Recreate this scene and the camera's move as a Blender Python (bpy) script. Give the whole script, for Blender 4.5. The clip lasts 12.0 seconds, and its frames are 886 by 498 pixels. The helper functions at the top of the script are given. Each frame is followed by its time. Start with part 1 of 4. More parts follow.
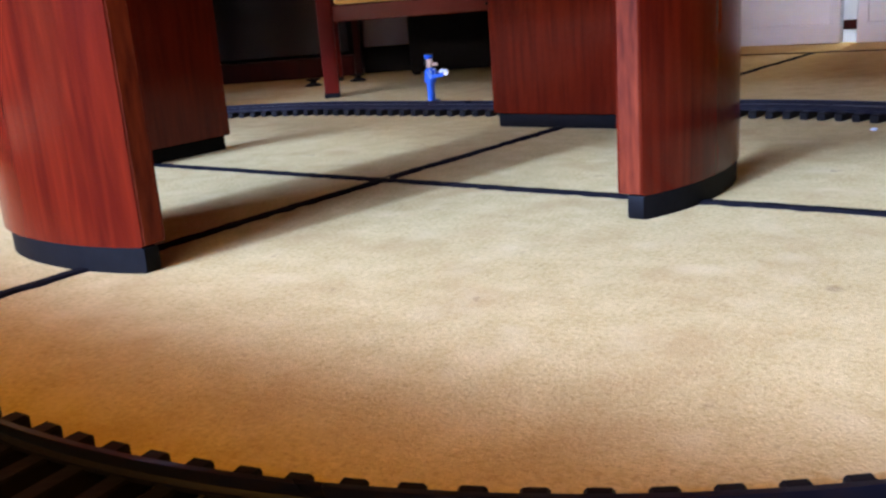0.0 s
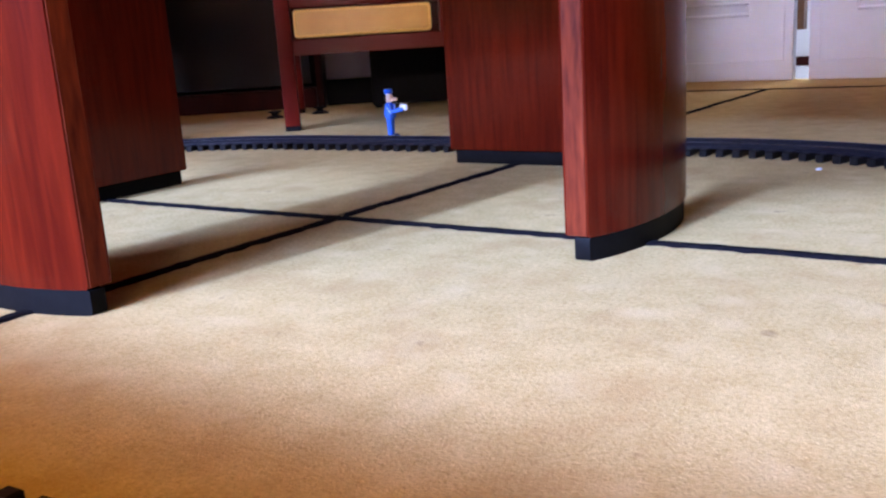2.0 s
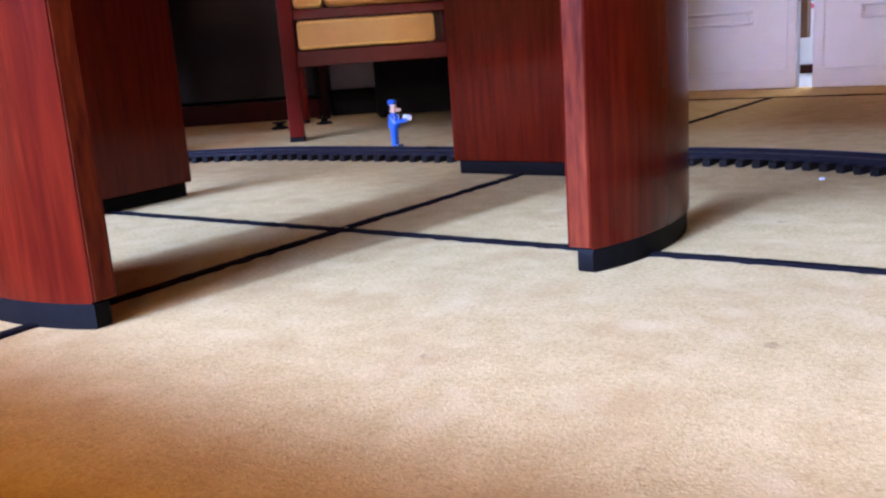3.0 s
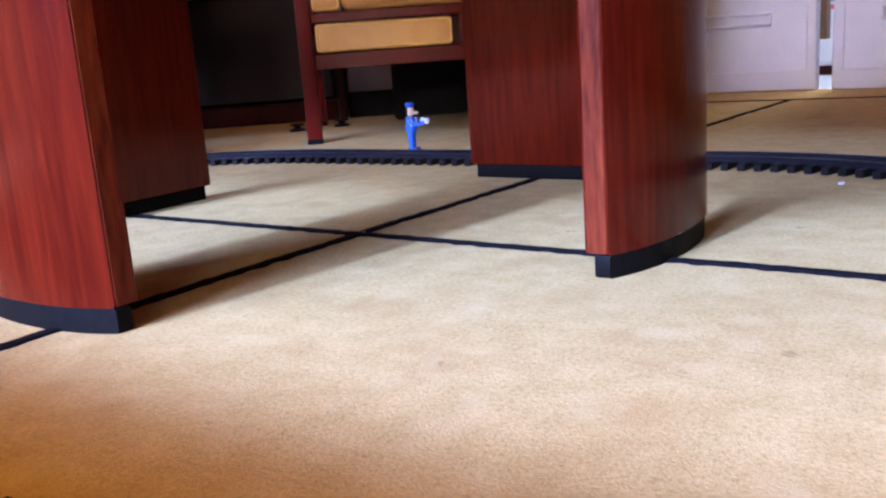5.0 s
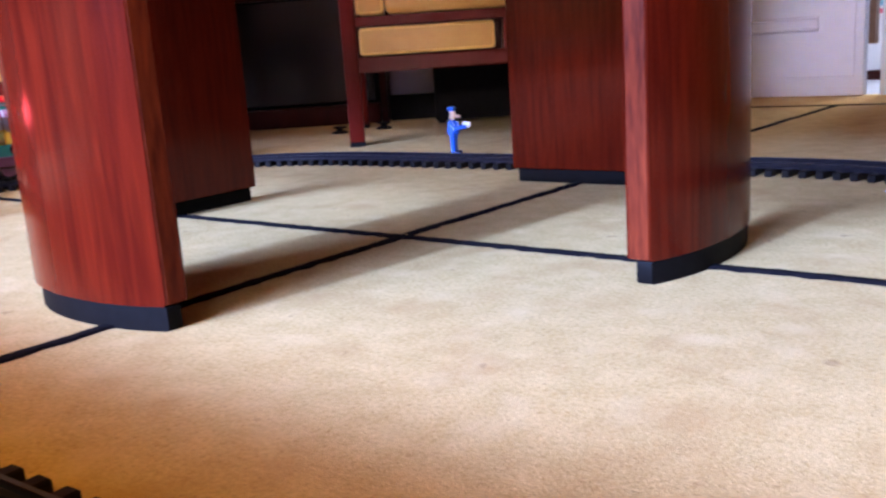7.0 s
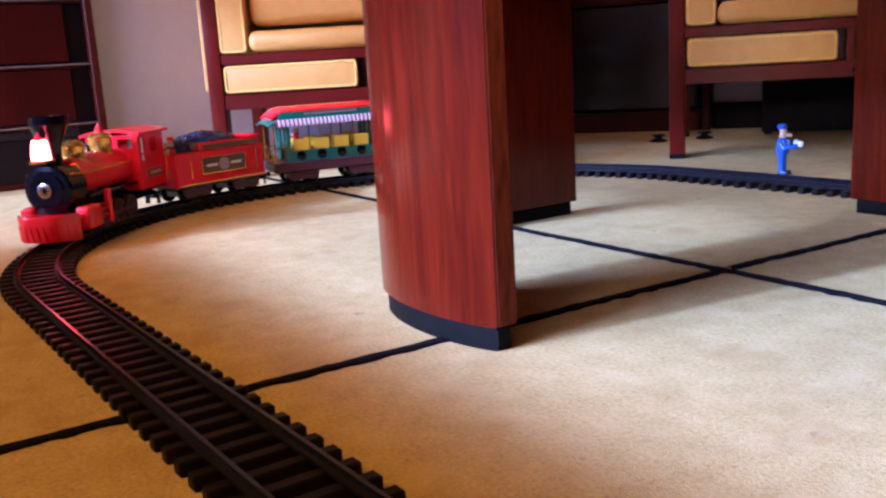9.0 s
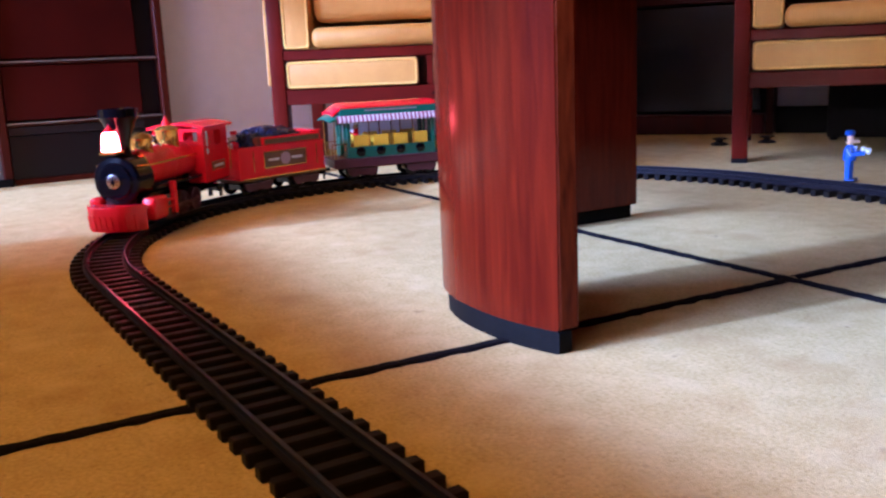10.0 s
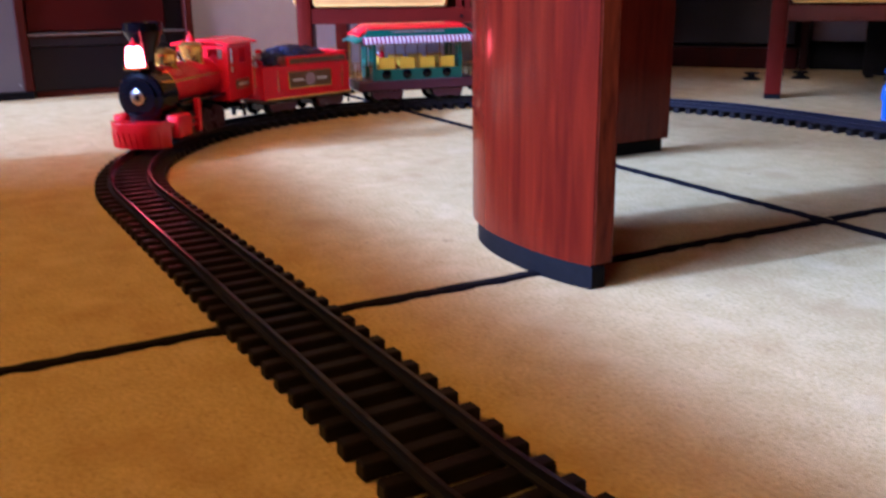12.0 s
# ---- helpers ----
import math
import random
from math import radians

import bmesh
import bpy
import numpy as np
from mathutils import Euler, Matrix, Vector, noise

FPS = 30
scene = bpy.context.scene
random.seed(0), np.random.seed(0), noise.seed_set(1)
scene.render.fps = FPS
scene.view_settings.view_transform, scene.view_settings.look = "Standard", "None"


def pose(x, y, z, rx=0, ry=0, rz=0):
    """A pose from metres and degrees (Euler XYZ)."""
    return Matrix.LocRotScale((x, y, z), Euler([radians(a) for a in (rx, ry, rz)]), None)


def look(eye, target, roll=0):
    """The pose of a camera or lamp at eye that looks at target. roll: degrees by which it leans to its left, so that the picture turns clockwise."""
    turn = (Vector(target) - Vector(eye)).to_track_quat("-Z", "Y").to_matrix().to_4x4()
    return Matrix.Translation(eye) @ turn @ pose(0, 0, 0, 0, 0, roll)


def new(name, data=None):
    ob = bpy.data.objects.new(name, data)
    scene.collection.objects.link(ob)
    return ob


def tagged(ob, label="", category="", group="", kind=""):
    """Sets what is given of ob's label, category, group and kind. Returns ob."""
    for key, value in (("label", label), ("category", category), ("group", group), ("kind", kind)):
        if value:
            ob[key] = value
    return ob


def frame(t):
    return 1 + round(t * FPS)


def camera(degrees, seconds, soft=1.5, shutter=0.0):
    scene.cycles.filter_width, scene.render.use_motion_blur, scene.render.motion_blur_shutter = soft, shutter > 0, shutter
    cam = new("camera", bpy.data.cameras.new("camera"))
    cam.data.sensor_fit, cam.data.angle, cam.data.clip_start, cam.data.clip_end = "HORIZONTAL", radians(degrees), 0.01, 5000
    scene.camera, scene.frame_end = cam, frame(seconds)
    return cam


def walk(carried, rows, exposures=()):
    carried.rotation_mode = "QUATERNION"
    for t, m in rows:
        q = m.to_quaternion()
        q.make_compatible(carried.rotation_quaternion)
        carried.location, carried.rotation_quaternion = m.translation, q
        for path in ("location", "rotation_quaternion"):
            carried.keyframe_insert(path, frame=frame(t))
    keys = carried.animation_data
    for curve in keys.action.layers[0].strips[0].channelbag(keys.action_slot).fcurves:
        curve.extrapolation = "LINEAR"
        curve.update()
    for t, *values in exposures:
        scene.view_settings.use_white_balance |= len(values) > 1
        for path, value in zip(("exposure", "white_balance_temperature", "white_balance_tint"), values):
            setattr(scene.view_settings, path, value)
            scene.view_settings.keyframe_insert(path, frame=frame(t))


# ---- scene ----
cam = camera(52.34, 12.0, 2.3, 0.5)
PATH = [
    (0, (0.577, -0.681, 0.166), (-0.578, 0.866, -0.357), -4.3),
    (0.5, (0.579, -0.679, 0.168), (-0.528, 0.908, -0.338), -4.3),
    (1, (0.581, -0.677, 0.167), (-0.517, 0.918, -0.333), -4.2),
    (1.5, (0.587, -0.675, 0.173), (-0.518, 0.92, -0.309), -4.0),
    (2, (0.59, -0.675, 0.176), (-0.51, 0.928, -0.292), -3.7),
    (2.5, (0.591, -0.675, 0.177), (-0.511, 0.931, -0.278), -3.7),
    (3, (0.592, -0.675, 0.179), (-0.519, 0.926, -0.27), -4.0),
    (5, (0.593, -0.677, 0.184), (-0.548, 0.903, -0.262), -4.1),
    (5.5, (0.594, -0.677, 0.184), (-0.555, 0.897, -0.264), -4.0),
    (6, (0.594, -0.677, 0.184), (-0.563, 0.891, -0.266), -4.0),
    (6.5, (0.594, -0.676, 0.184), (-0.573, 0.884, -0.267), -4.1),
    (6.7, (0.595, -0.679, 0.185), (-0.578, 0.877, -0.262), -4.0),
    (8.3, (0.596, -0.702, 0.21), (-0.963, 0.488, -0.183), -4.5),
    (8.5, (0.601, -0.702, 0.217), (-1.002, 0.424, -0.187), -4.6),
    (9, (0.594, -0.711, 0.226), (-1.058, 0.338, -0.187), -3.4),
    (9.5, (0.594, -0.713, 0.229), (-1.086, 0.29, -0.187), -3.0),
    (10, (0.591, -0.721, 0.23), (-1.118, 0.232, -0.184), -2.5),
    (10.5, (0.582, -0.725, 0.226), (-1.152, 0.177, -0.198), -2.1),
    (11, (0.579, -0.73, 0.23), (-1.171, 0.13, -0.214), -1.9),
    (11.5, (0.582, -0.729, 0.232), (-1.174, 0.105, -0.241), -2.4),
    (12, (0.574, -0.728, 0.23), (-1.117, 0.174, -0.341), -0.8),
]
walk(cam, [(t, look(eye, target, roll)) for t, eye, target, roll in PATH], [(0, 0.93, 6600, 4), (0.6, 1.0, 6350, 5.5), (1.3, 1.02, 6260, 10), (3, 1.08, 6120, 15), (6.7, 1.10, 6080, 15.5), (8.5, 1.03, 5880, 15), (12, 0.86, 5520, 13.5)])

# ---- world, sun, window glare and added fill lamps ----
EAST, WEST, NORTH, SOUTH, CEIL = 2.6, -1.70, 1.78, -1.60, 2.45
SUN_ELEV, SUN_AZ = 23.0, 6.0      # sun low in the south, a little to the west

world = bpy.data.worlds.new("sky")
scene.world = world
world.use_nodes = True
sky = world.node_tree.nodes.new("ShaderNodeTexSky")
sky.sky_type, sky.sun_disc = "NISHITA", False
sky.sun_elevation, sky.sun_rotation = radians(SUN_ELEV), radians(180 + SUN_AZ)
back = world.node_tree.nodes["Background"]
back.inputs[1].default_value = 0.03
world.node_tree.links.new(sky.outputs[0], back.inputs[0])

sun = new("sun", bpy.data.lights.new("sun", "SUN"))
sun.data.energy, sun.data.angle, sun.data.color = 2.05, radians(2.0), (0.70, 1.05, 2.15)
sun.matrix_world = look((-1.0, -8.0, 4.0), (-1.0 + 0.8, -8.0 + 8.0 * 0.95, 4.0 - 8.0 * math.tan(radians(SUN_ELEV)) * 0.95))


def area_lamp(name, centre, target, sx, sy, watts, colour):
    lamp = new(name, bpy.data.lights.new(name, "AREA"))
    lamp.data.shape, lamp.data.size, lamp.data.size_y = "RECTANGLE", sx, sy
    lamp.data.energy, lamp.data.color = watts, colour
    lamp.matrix_world = look(centre, target)
    return lamp


# added strip lamp for low sky glare through the low window; softens leg shadows
glare = area_lamp("low_sky_strip", (-0.45, -4.1, 1.60), (0.0, 0.0, -0.14), 2.7, 0.09, 45, (0.78, 1.05, 2.05))
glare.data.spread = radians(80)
# added warm fill from the south; no such source is known
area_lamp("warm_fill_lamp", (0.10, SOUTH - 0.02, 1.60), (0.25, 0.6, 0.2), 1.8, 0.95, 24.0, (1.0, 0.485, 0.085))
# added cool fill for the west wall and chairs, from an unseen opening
southwest_fill = area_lamp("southwest_fill_lamp", (-1.26, SOUTH - 0.02, 1.1), (-1.42, 0.8, 0.50), 0.66, 1.9, 4.2, (0.52, 0.60, 1.0))
southwest_fill.data.spread = radians(60)
# added cool fill aimed across the room at the west wall
west_wall_fill = area_lamp("west_wall_fill_lamp", (0.7, SOUTH - 0.02, 1.55), (-1.50, 0.30, 0.30), 1.0, 0.6, 1.3, (0.55, 0.58, 1.0))
west_wall_fill.data.spread = radians(44)
# added fill to brighten the doors and the northern armchair
north_fill = area_lamp("north_fill_lamp", (-0.3, SOUTH - 0.02, 1.50), (-0.60, 1.2, 0.25), 1.0, 0.6, 8.4, (0.60, 0.62, 0.90))
north_fill.data.spread = radians(50)
# added low fill that reaches the armchair pads beneath the tabletop
chair_fill = area_lamp("chair_fill_lamp", (1.0, SOUTH - 0.02, 0.62), (-0.50, 0.80, 0.22), 0.4, 0.14, 0.45, (1.0, 0.84, 0.76))
chair_fill.data.spread = radians(30)
# light of the lit hall behind the doors
area_lamp("hall_wall_lamp", (0.12, NORTH + 0.55, 1.25), (0.03, 0.9, 0.0), 0.22, 1.4, 20, (0.92, 0.95, 1.0))

# ---- materials ----
def material(name, tone, tone2=None, scale=40.0, rough=0.5, bump=0.0, bump_scale=None, metallic=0.0, coat=0.0,
             stretch=(1, 1, 1), patch=0.0, emit=0.0, spec=0.5, vary=0.0, swirl=0.0):
    """Two-tone noise at a fine and a broad scale, with relief; metres through object coordinates."""
    m = bpy.data.materials.new(name)
    m.use_nodes = True
    nodes, links = m.node_tree.nodes, m.node_tree.links
    bsdf = nodes["Principled BSDF"]
    bsdf.inputs["Roughness"].default_value = rough
    bsdf.inputs["Metallic"].default_value = metallic
    bsdf.inputs["Coat Weight"].default_value = coat
    bsdf.inputs["Coat Roughness"].default_value = 0.12
    bsdf.inputs["Specular IOR Level"].default_value = spec
    coord = nodes.new("ShaderNodeTexCoord")
    mapping = nodes.new("ShaderNodeMapping")
    mapping.inputs["Scale"].default_value = stretch
    links.new(coord.outputs["Object"], mapping.inputs["Vector"])
    fine = nodes.new("ShaderNodeTexNoise")
    fine.inputs["Scale"].default_value, fine.inputs["Detail"].default_value = scale, 5
    fine.inputs["Distortion"].default_value = swirl
    links.new(mapping.outputs[0], fine.inputs["Vector"])
    broad = nodes.new("ShaderNodeTexNoise")
    broad.inputs["Scale"].default_value, broad.inputs["Detail"].default_value = scale * 0.13, 3
    links.new(mapping.outputs[0], broad.inputs["Vector"])
    mix = nodes.new("ShaderNodeMix")
    mix.data_type = "RGBA"
    t2 = tone2 or tuple(c * 0.82 for c in tone)
    mix.inputs[6].default_value, mix.inputs[7].default_value = (*tone, 1), (*t2, 1)
    ramp = nodes.new("ShaderNodeMapRange")
    ramp.inputs[1].default_value, ramp.inputs[2].default_value = 0.32, 0.68
    add = nodes.new("ShaderNodeMath")
    add.operation = "MULTIPLY_ADD"
    add.inputs[1].default_value = patch
    links.new(broad.outputs[0], add.inputs[0])
    share = nodes.new("ShaderNodeMath")
    share.operation = "MULTIPLY"
    share.inputs[1].default_value = 1 - patch
    links.new(fine.outputs[0], share.inputs[0])
    links.new(share.outputs[0], add.inputs[2])
    links.new(add.outputs[0], ramp.inputs[0])
    links.new(ramp.outputs[0], mix.inputs[0])
    colour = mix.outputs[2]
    if vary:
        info = nodes.new("ShaderNodeObjectInfo")
        hsv = nodes.new("ShaderNodeHueSaturation")
        span = nodes.new("ShaderNodeMapRange")
        span.inputs[3].default_value, span.inputs[4].default_value = 1 - vary, 1 + vary
        links.new(info.outputs["Random"], span.inputs[0])
        links.new(span.outputs[0], hsv.inputs["Value"])
        links.new(colour, hsv.inputs["Color"])
        colour = hsv.outputs[0]
    links.new(colour, bsdf.inputs["Base Color"])
    wear = nodes.new("ShaderNodeMapRange")
    wear.inputs[3].default_value, wear.inputs[4].default_value = max(0.02, rough - 0.08), min(1, rough + 0.1)
    links.new(broad.outputs[0], wear.inputs[0])
    links.new(wear.outputs[0], bsdf.inputs["Roughness"])
    if bump:
        grain = nodes.new("ShaderNodeTexNoise")
        grain.inputs["Scale"].default_value, grain.inputs["Detail"].default_value = bump_scale or scale * 2, 4
        links.new(mapping.outputs[0], grain.inputs["Vector"])
        relief = nodes.new("ShaderNodeBump")
        relief.inputs["Strength"].default_value = 1.0
        relief.inputs["Distance"].default_value = bump
        links.new(grain.outputs[0], relief.inputs["Height"])
        links.new(relief.outputs[0], bsdf.inputs["Normal"])
    if emit:
        bsdf.inputs["Emission Color"].default_value = (*tone, 1)
        bsdf.inputs["Emission Strength"].default_value = emit
    return m


CARPET = material("gold_carpet", (0.680, 0.500, 0.230), (0.470, 0.325, 0.120), 290, 0.95, 0.00046, 600, patch=0.38, spec=0.1)


def add_flecks(m, tone, scale, lo, hi, strength):
    """Small dark specks scattered over a material."""
    nodes, links = m.node_tree.nodes, m.node_tree.links
    bsdf = nodes["Principled BSDF"]
    src = bsdf.inputs["Base Color"].links[0].from_socket
    coord = nodes.new("ShaderNodeTexCoord")
    n = nodes.new("ShaderNodeTexNoise")
    n.inputs["Scale"].default_value, n.inputs["Detail"].default_value = scale, 3
    links.new(coord.outputs["Object"], n.inputs["Vector"])
    ramp = nodes.new("ShaderNodeMapRange")
    ramp.inputs[1].default_value, ramp.inputs[2].default_value, ramp.inputs[4].default_value = lo, hi, strength
    links.new(n.outputs[0], ramp.inputs[0])
    mix = nodes.new("ShaderNodeMix")
    mix.data_type = "RGBA"
    mix.inputs[7].default_value = (*tone, 1)
    links.new(ramp.outputs[0], mix.inputs[0])
    links.new(src, mix.inputs[6])
    links.new(mix.outputs[2], bsdf.inputs["Base Color"])


add_flecks(CARPET, (0.25, 0.14, 0.05), 330, 0.56, 0.74, 0.45)
add_flecks(CARPET, (0.44, 0.27, 0.10), 13, 0.52, 0.72, 0.55)
add_flecks(CARPET, (0.70, 0.53, 0.27), 22, 0.55, 0.75, 0.5)
add_flecks(CARPET, (0.22, 0.12, 0.05), 42, 0.69, 0.76, 0.55)
STRIPE = material("black_carpet_stripe", (0.005, 0.0042, 0.0056), (0.012, 0.0100, 0.0125), 300, 0.95, 0.001, 700, spec=0.05)
WOOD = material("red_brown_veneer", (0.116, 0.0104, 0.0036), (0.054, 0.0043, 0.0021), 160, 0.15, 0.00005, 160, spec=0.13, swirl=0.5, stretch=(1, 1, 0.07), patch=0.4)
# rough orange-brown edge grain; its lighter tone also holds light from the window
EDGE = material("veneer_edge", (0.165, 0.026, 0.009), (0.062, 0.008, 0.0035), 210, 0.38, 0.0003, 200, spec=0.08, stretch=(1, 1, 0.16), patch=0.2)
CHAIR_WOOD = material("mahogany_frame", (0.115, 0.0060, 0.0030), (0.058, 0.0034, 0.0020), 50, 0.36, 0.0002, 120, spec=0.18, stretch=(0.12, 0.12, 0.12), patch=0.3)
DARK_WOOD = material("dark_cabinet_wood", (0.050, 0.0050, 0.0036), (0.022, 0.0026, 0.0024), 40, 0.32, 0.0002, 100, spec=0.15, stretch=(1, 0.2, 0.2), patch=0.3)
UPRIGHT_WOOD = material("red_brown_upright", (0.070, 0.0085, 0.0036), (0.036, 0.0048, 0.0024), 60, 0.45, 0.0002, 120, stretch=(1, 1, 0.1), patch=0.3, spec=0.12)
NAVY_PANEL = material("slate_grey_panel", (0.0052, 0.0040, 0.0070), (0.0034, 0.0027, 0.0050), 20, 0.35, patch=0.5, spec=0.25)
GREY_SLATE = material("slate_grey_rail", (0.013, 0.0115, 0.016), (0.010, 0.0085, 0.012), 20, 0.35, patch=0.5, spec=0.3)
BLACK = material("black_plinth", (0.0034, 0.0029, 0.0030), (0.0060, 0.0052, 0.0054), 120, 0.6, 0.0002, 300, patch=0.3, spec=0.07)
LEATHER = material("tan_leather", (0.64, 0.340, 0.090), (0.57, 0.288, 0.070), 60, 0.42, 0.0006, 260, patch=0.5)
PIPING = material("leather_piping", (0.84, 0.53, 0.15), (0.75, 0.45, 0.11), 90, 0.45)
WALL = material("lavender_grey_wallpaper", (0.69, 0.65, 0.76), (0.62, 0.58, 0.69), 30, 0.8, 0.0004, 90, patch=0.5)
WHITE = material("white_door_paint", (0.60, 0.63, 0.71), (0.55, 0.58, 0.65), 25, 0.45, 0.0002, 60, patch=0.5)
# gold tone chosen so the unseen south wall warms the bounced light
WARM_WALL = material("warm_bounce_wall", (0.46, 0.27, 0.10), (0.40, 0.23, 0.08), 30, 0.8, patch=0.5)
# warm, dulled tone for the unseen ceiling, set to steer bounced light
CEILING = material("ceiling_paint", (0.60, 0.54, 0.46), (0.56, 0.50, 0.42), 10, 0.9)
GLASS_BLACK = material("black_glass", (0.0075, 0.0066, 0.0082), (0.013, 0.0115, 0.014), 15, 0.2, spec=0.5, patch=0.5)
METAL_TRIM = material("silver_shelf_trim", (0.42, 0.42, 0.45), (0.30, 0.30, 0.33), 80, 0.42, metallic=1.0)
GREY_PANEL = material("grey_laminate", (0.120, 0.107, 0.107), (0.100, 0.088, 0.090), 20, 0.35, coat=0.1, patch=0.5)
TRACK = material("black_track_plastic", (0.006, 0.005, 0.006), (0.011, 0.009, 0.009), 150, 0.5, 0.0002, 300, patch=0.4, vary=0.15, spec=0.13)
RAIL = material("track_rail_plastic", (0.006, 0.006, 0.011), (0.012, 0.011, 0.016), 150, 0.3, 0.0001, 300, patch=0.4, spec=0.35)
RED = material("red_plastic", (0.88, 0.011, 0.024), (0.82, 0.009, 0.020), 40, 0.24, coat=0.15, patch=0.4, spec=0.35)
GREEN = material("green_plastic", (0.006, 0.105, 0.070), (0.005, 0.085, 0.056), 40, 0.3, coat=0.3, patch=0.4)
PURPLE = material("maroon_plastic", (0.085, 0.016, 0.030), (0.07, 0.012, 0.025), 60, 0.4, patch=0.4)
GOLD = material("gold_plated_plastic", (0.86, 0.45, 0.10), (0.78, 0.37, 0.075), 60, 0.10, metallic=0.85)
SILVER = material("chromed_plastic", (0.80, 0.80, 0.82), (0.7, 0.7, 0.72), 60, 0.14, metallic=1.0)
PINKISH = material("pale_wheel_plastic", (0.50, 0.34, 0.40), (0.42, 0.28, 0.34), 90, 0.3, metallic=0.5)
WHEEL_RIM = material("dark_mauve_rim", (0.15, 0.075, 0.105), (0.11, 0.055, 0.08), 90, 0.35, metallic=0.4)
YELLOW = material("yellow_seat_plastic", (0.85, 0.53, 0.05), (0.76, 0.44, 0.035), 60, 0.3, coat=0.2, patch=0.4)
AWNING = material("white_awning_plastic", (0.80, 0.76, 0.80), (0.72, 0.68, 0.72), 60, 0.4)
AWNING_RED = material("mauve_awning_stripe", (0.34, 0.05, 0.12), (0.28, 0.04, 0.10), 60, 0.4)
GLOSS_BLACK = material("gloss_black_plastic", (0.0016, 0.0015, 0.0028), (0.003, 0.003, 0.005), 60, 0.09, spec=0.22)
COAL = material("blue_black_coal", (0.004, 0.007, 0.027), (0.014, 0.025, 0.080), 160, 0.2, 0.0022, 420, coat=0.6)
BROWN_TRIM = material("brown_tender_trim", (0.16, 0.07, 0.028), (0.12, 0.05, 0.02), 60, 0.4)
CRATE = material("red_brown_crate", (0.17, 0.030, 0.016), (0.12, 0.020, 0.012), 70, 0.5, 0.0002, 200)
LAMP = material("headlamp_lens", (1.0, 0.085, 0.105), (1.0, 0.085, 0.105), 40, 0.3, emit=38.0)
BLUE = material("blue_doll_paint", (0.012, 0.10, 0.50), (0.010, 0.085, 0.44), 90, 0.4)
SKIN = material("tan_doll_paint", (0.66, 0.42, 0.28), (0.58, 0.36, 0.22), 90, 0.5)
PAPER_WHITE = material("white_doll_paint", (0.78, 0.78, 0.78), (0.7, 0.7, 0.7), 90, 0.5)
HALL_PAINT = material("white_hall_paint", (0.80, 0.80, 0.82), (0.74, 0.74, 0.77), 14, 0.7, 0.0003, 60, patch=0.5)
HALL_FLOOR = material("pale_hall_floor", (0.62, 0.64, 0.70), (0.55, 0.57, 0.63), 12, 0.25, patch=0.5)


# ---- mesh helpers ----
def thing(name, label, category, m=None, group="", kind=""):
    ob = tagged(new(name), label, category, group, kind)
    ob.empty_display_size = 0.05
    if m is not None:
        ob.matrix_world = m
    return ob


def mesh_of(name, bm, mat, angle=35):
    bmesh.ops.recalc_face_normals(bm, faces=bm.faces)
    data = bpy.data.meshes.new(name)
    bm.to_mesh(data)
    bm.free()
    data.materials.append(mat)
    data.shade_smooth()
    data.set_sharp_from_angle(angle=radians(angle))
    return data


def part(name, bm, mat, parent=None, label="", angle=35):
    ob = new(name, mesh_of(name, bm, mat, angle))
    ob.parent = parent
    if label:
        tagged(ob, label)
    return ob


def piece(name, data, parent, m):
    ob = new(name, data)
    ob.parent, ob.matrix_local = parent, m
    return ob


def structure(name, bm, mat, label, category):
    ob = part(name, bm, mat)
    return tagged(ob, label, category, kind="structure")


def box(bm, x0, x1, y0, y1, z0, z1, bevel=0.0, seg=2, m=None):
    r = bmesh.ops.create_cube(bm, size=1, matrix=Matrix.Translation(((x0 + x1) / 2, (y0 + y1) / 2, (z0 + z1) / 2)) @ Matrix.Diagonal((abs(x1 - x0), abs(y1 - y0), abs(z1 - z0), 1)))
    verts = r["verts"]
    if bevel:
        edges = {e for v in verts for e in v.link_edges}
        out = bmesh.ops.bevel(bm, geom=list(edges), offset=bevel, segments=seg, profile=0.5, affect="EDGES")
        verts = out["verts"] + [v for v in verts if v.is_valid]
    if m is not None:
        bmesh.ops.transform(bm, matrix=m, verts=list({v for v in verts if v.is_valid}))
    return bm


def boxed(*a, **k):
    return box(bmesh.new(), *a, **k)


def prism(bm, plan, z0, z1, bevel=0.0, seg=2):
    """An upright solid over a plan of (x, y) corners."""
    low = [bm.verts.new((x, y, z0)) for x, y in plan]
    top = [bm.verts.new((x, y, z1)) for x, y in plan]
    n = len(plan)
    bm.faces.new(low[::-1])
    bm.faces.new(top)
    for i in range(n):
        bm.faces.new((low[i], low[(i + 1) % n], top[(i + 1) % n], top[i]))
    if bevel:
        rims = [e for e in bm.edges if abs(e.verts[0].co.z - e.verts[1].co.z) < 1e-6]
        bmesh.ops.bevel(bm, geom=rims, offset=bevel, segments=seg, profile=0.5, affect="EDGES")
    return bm


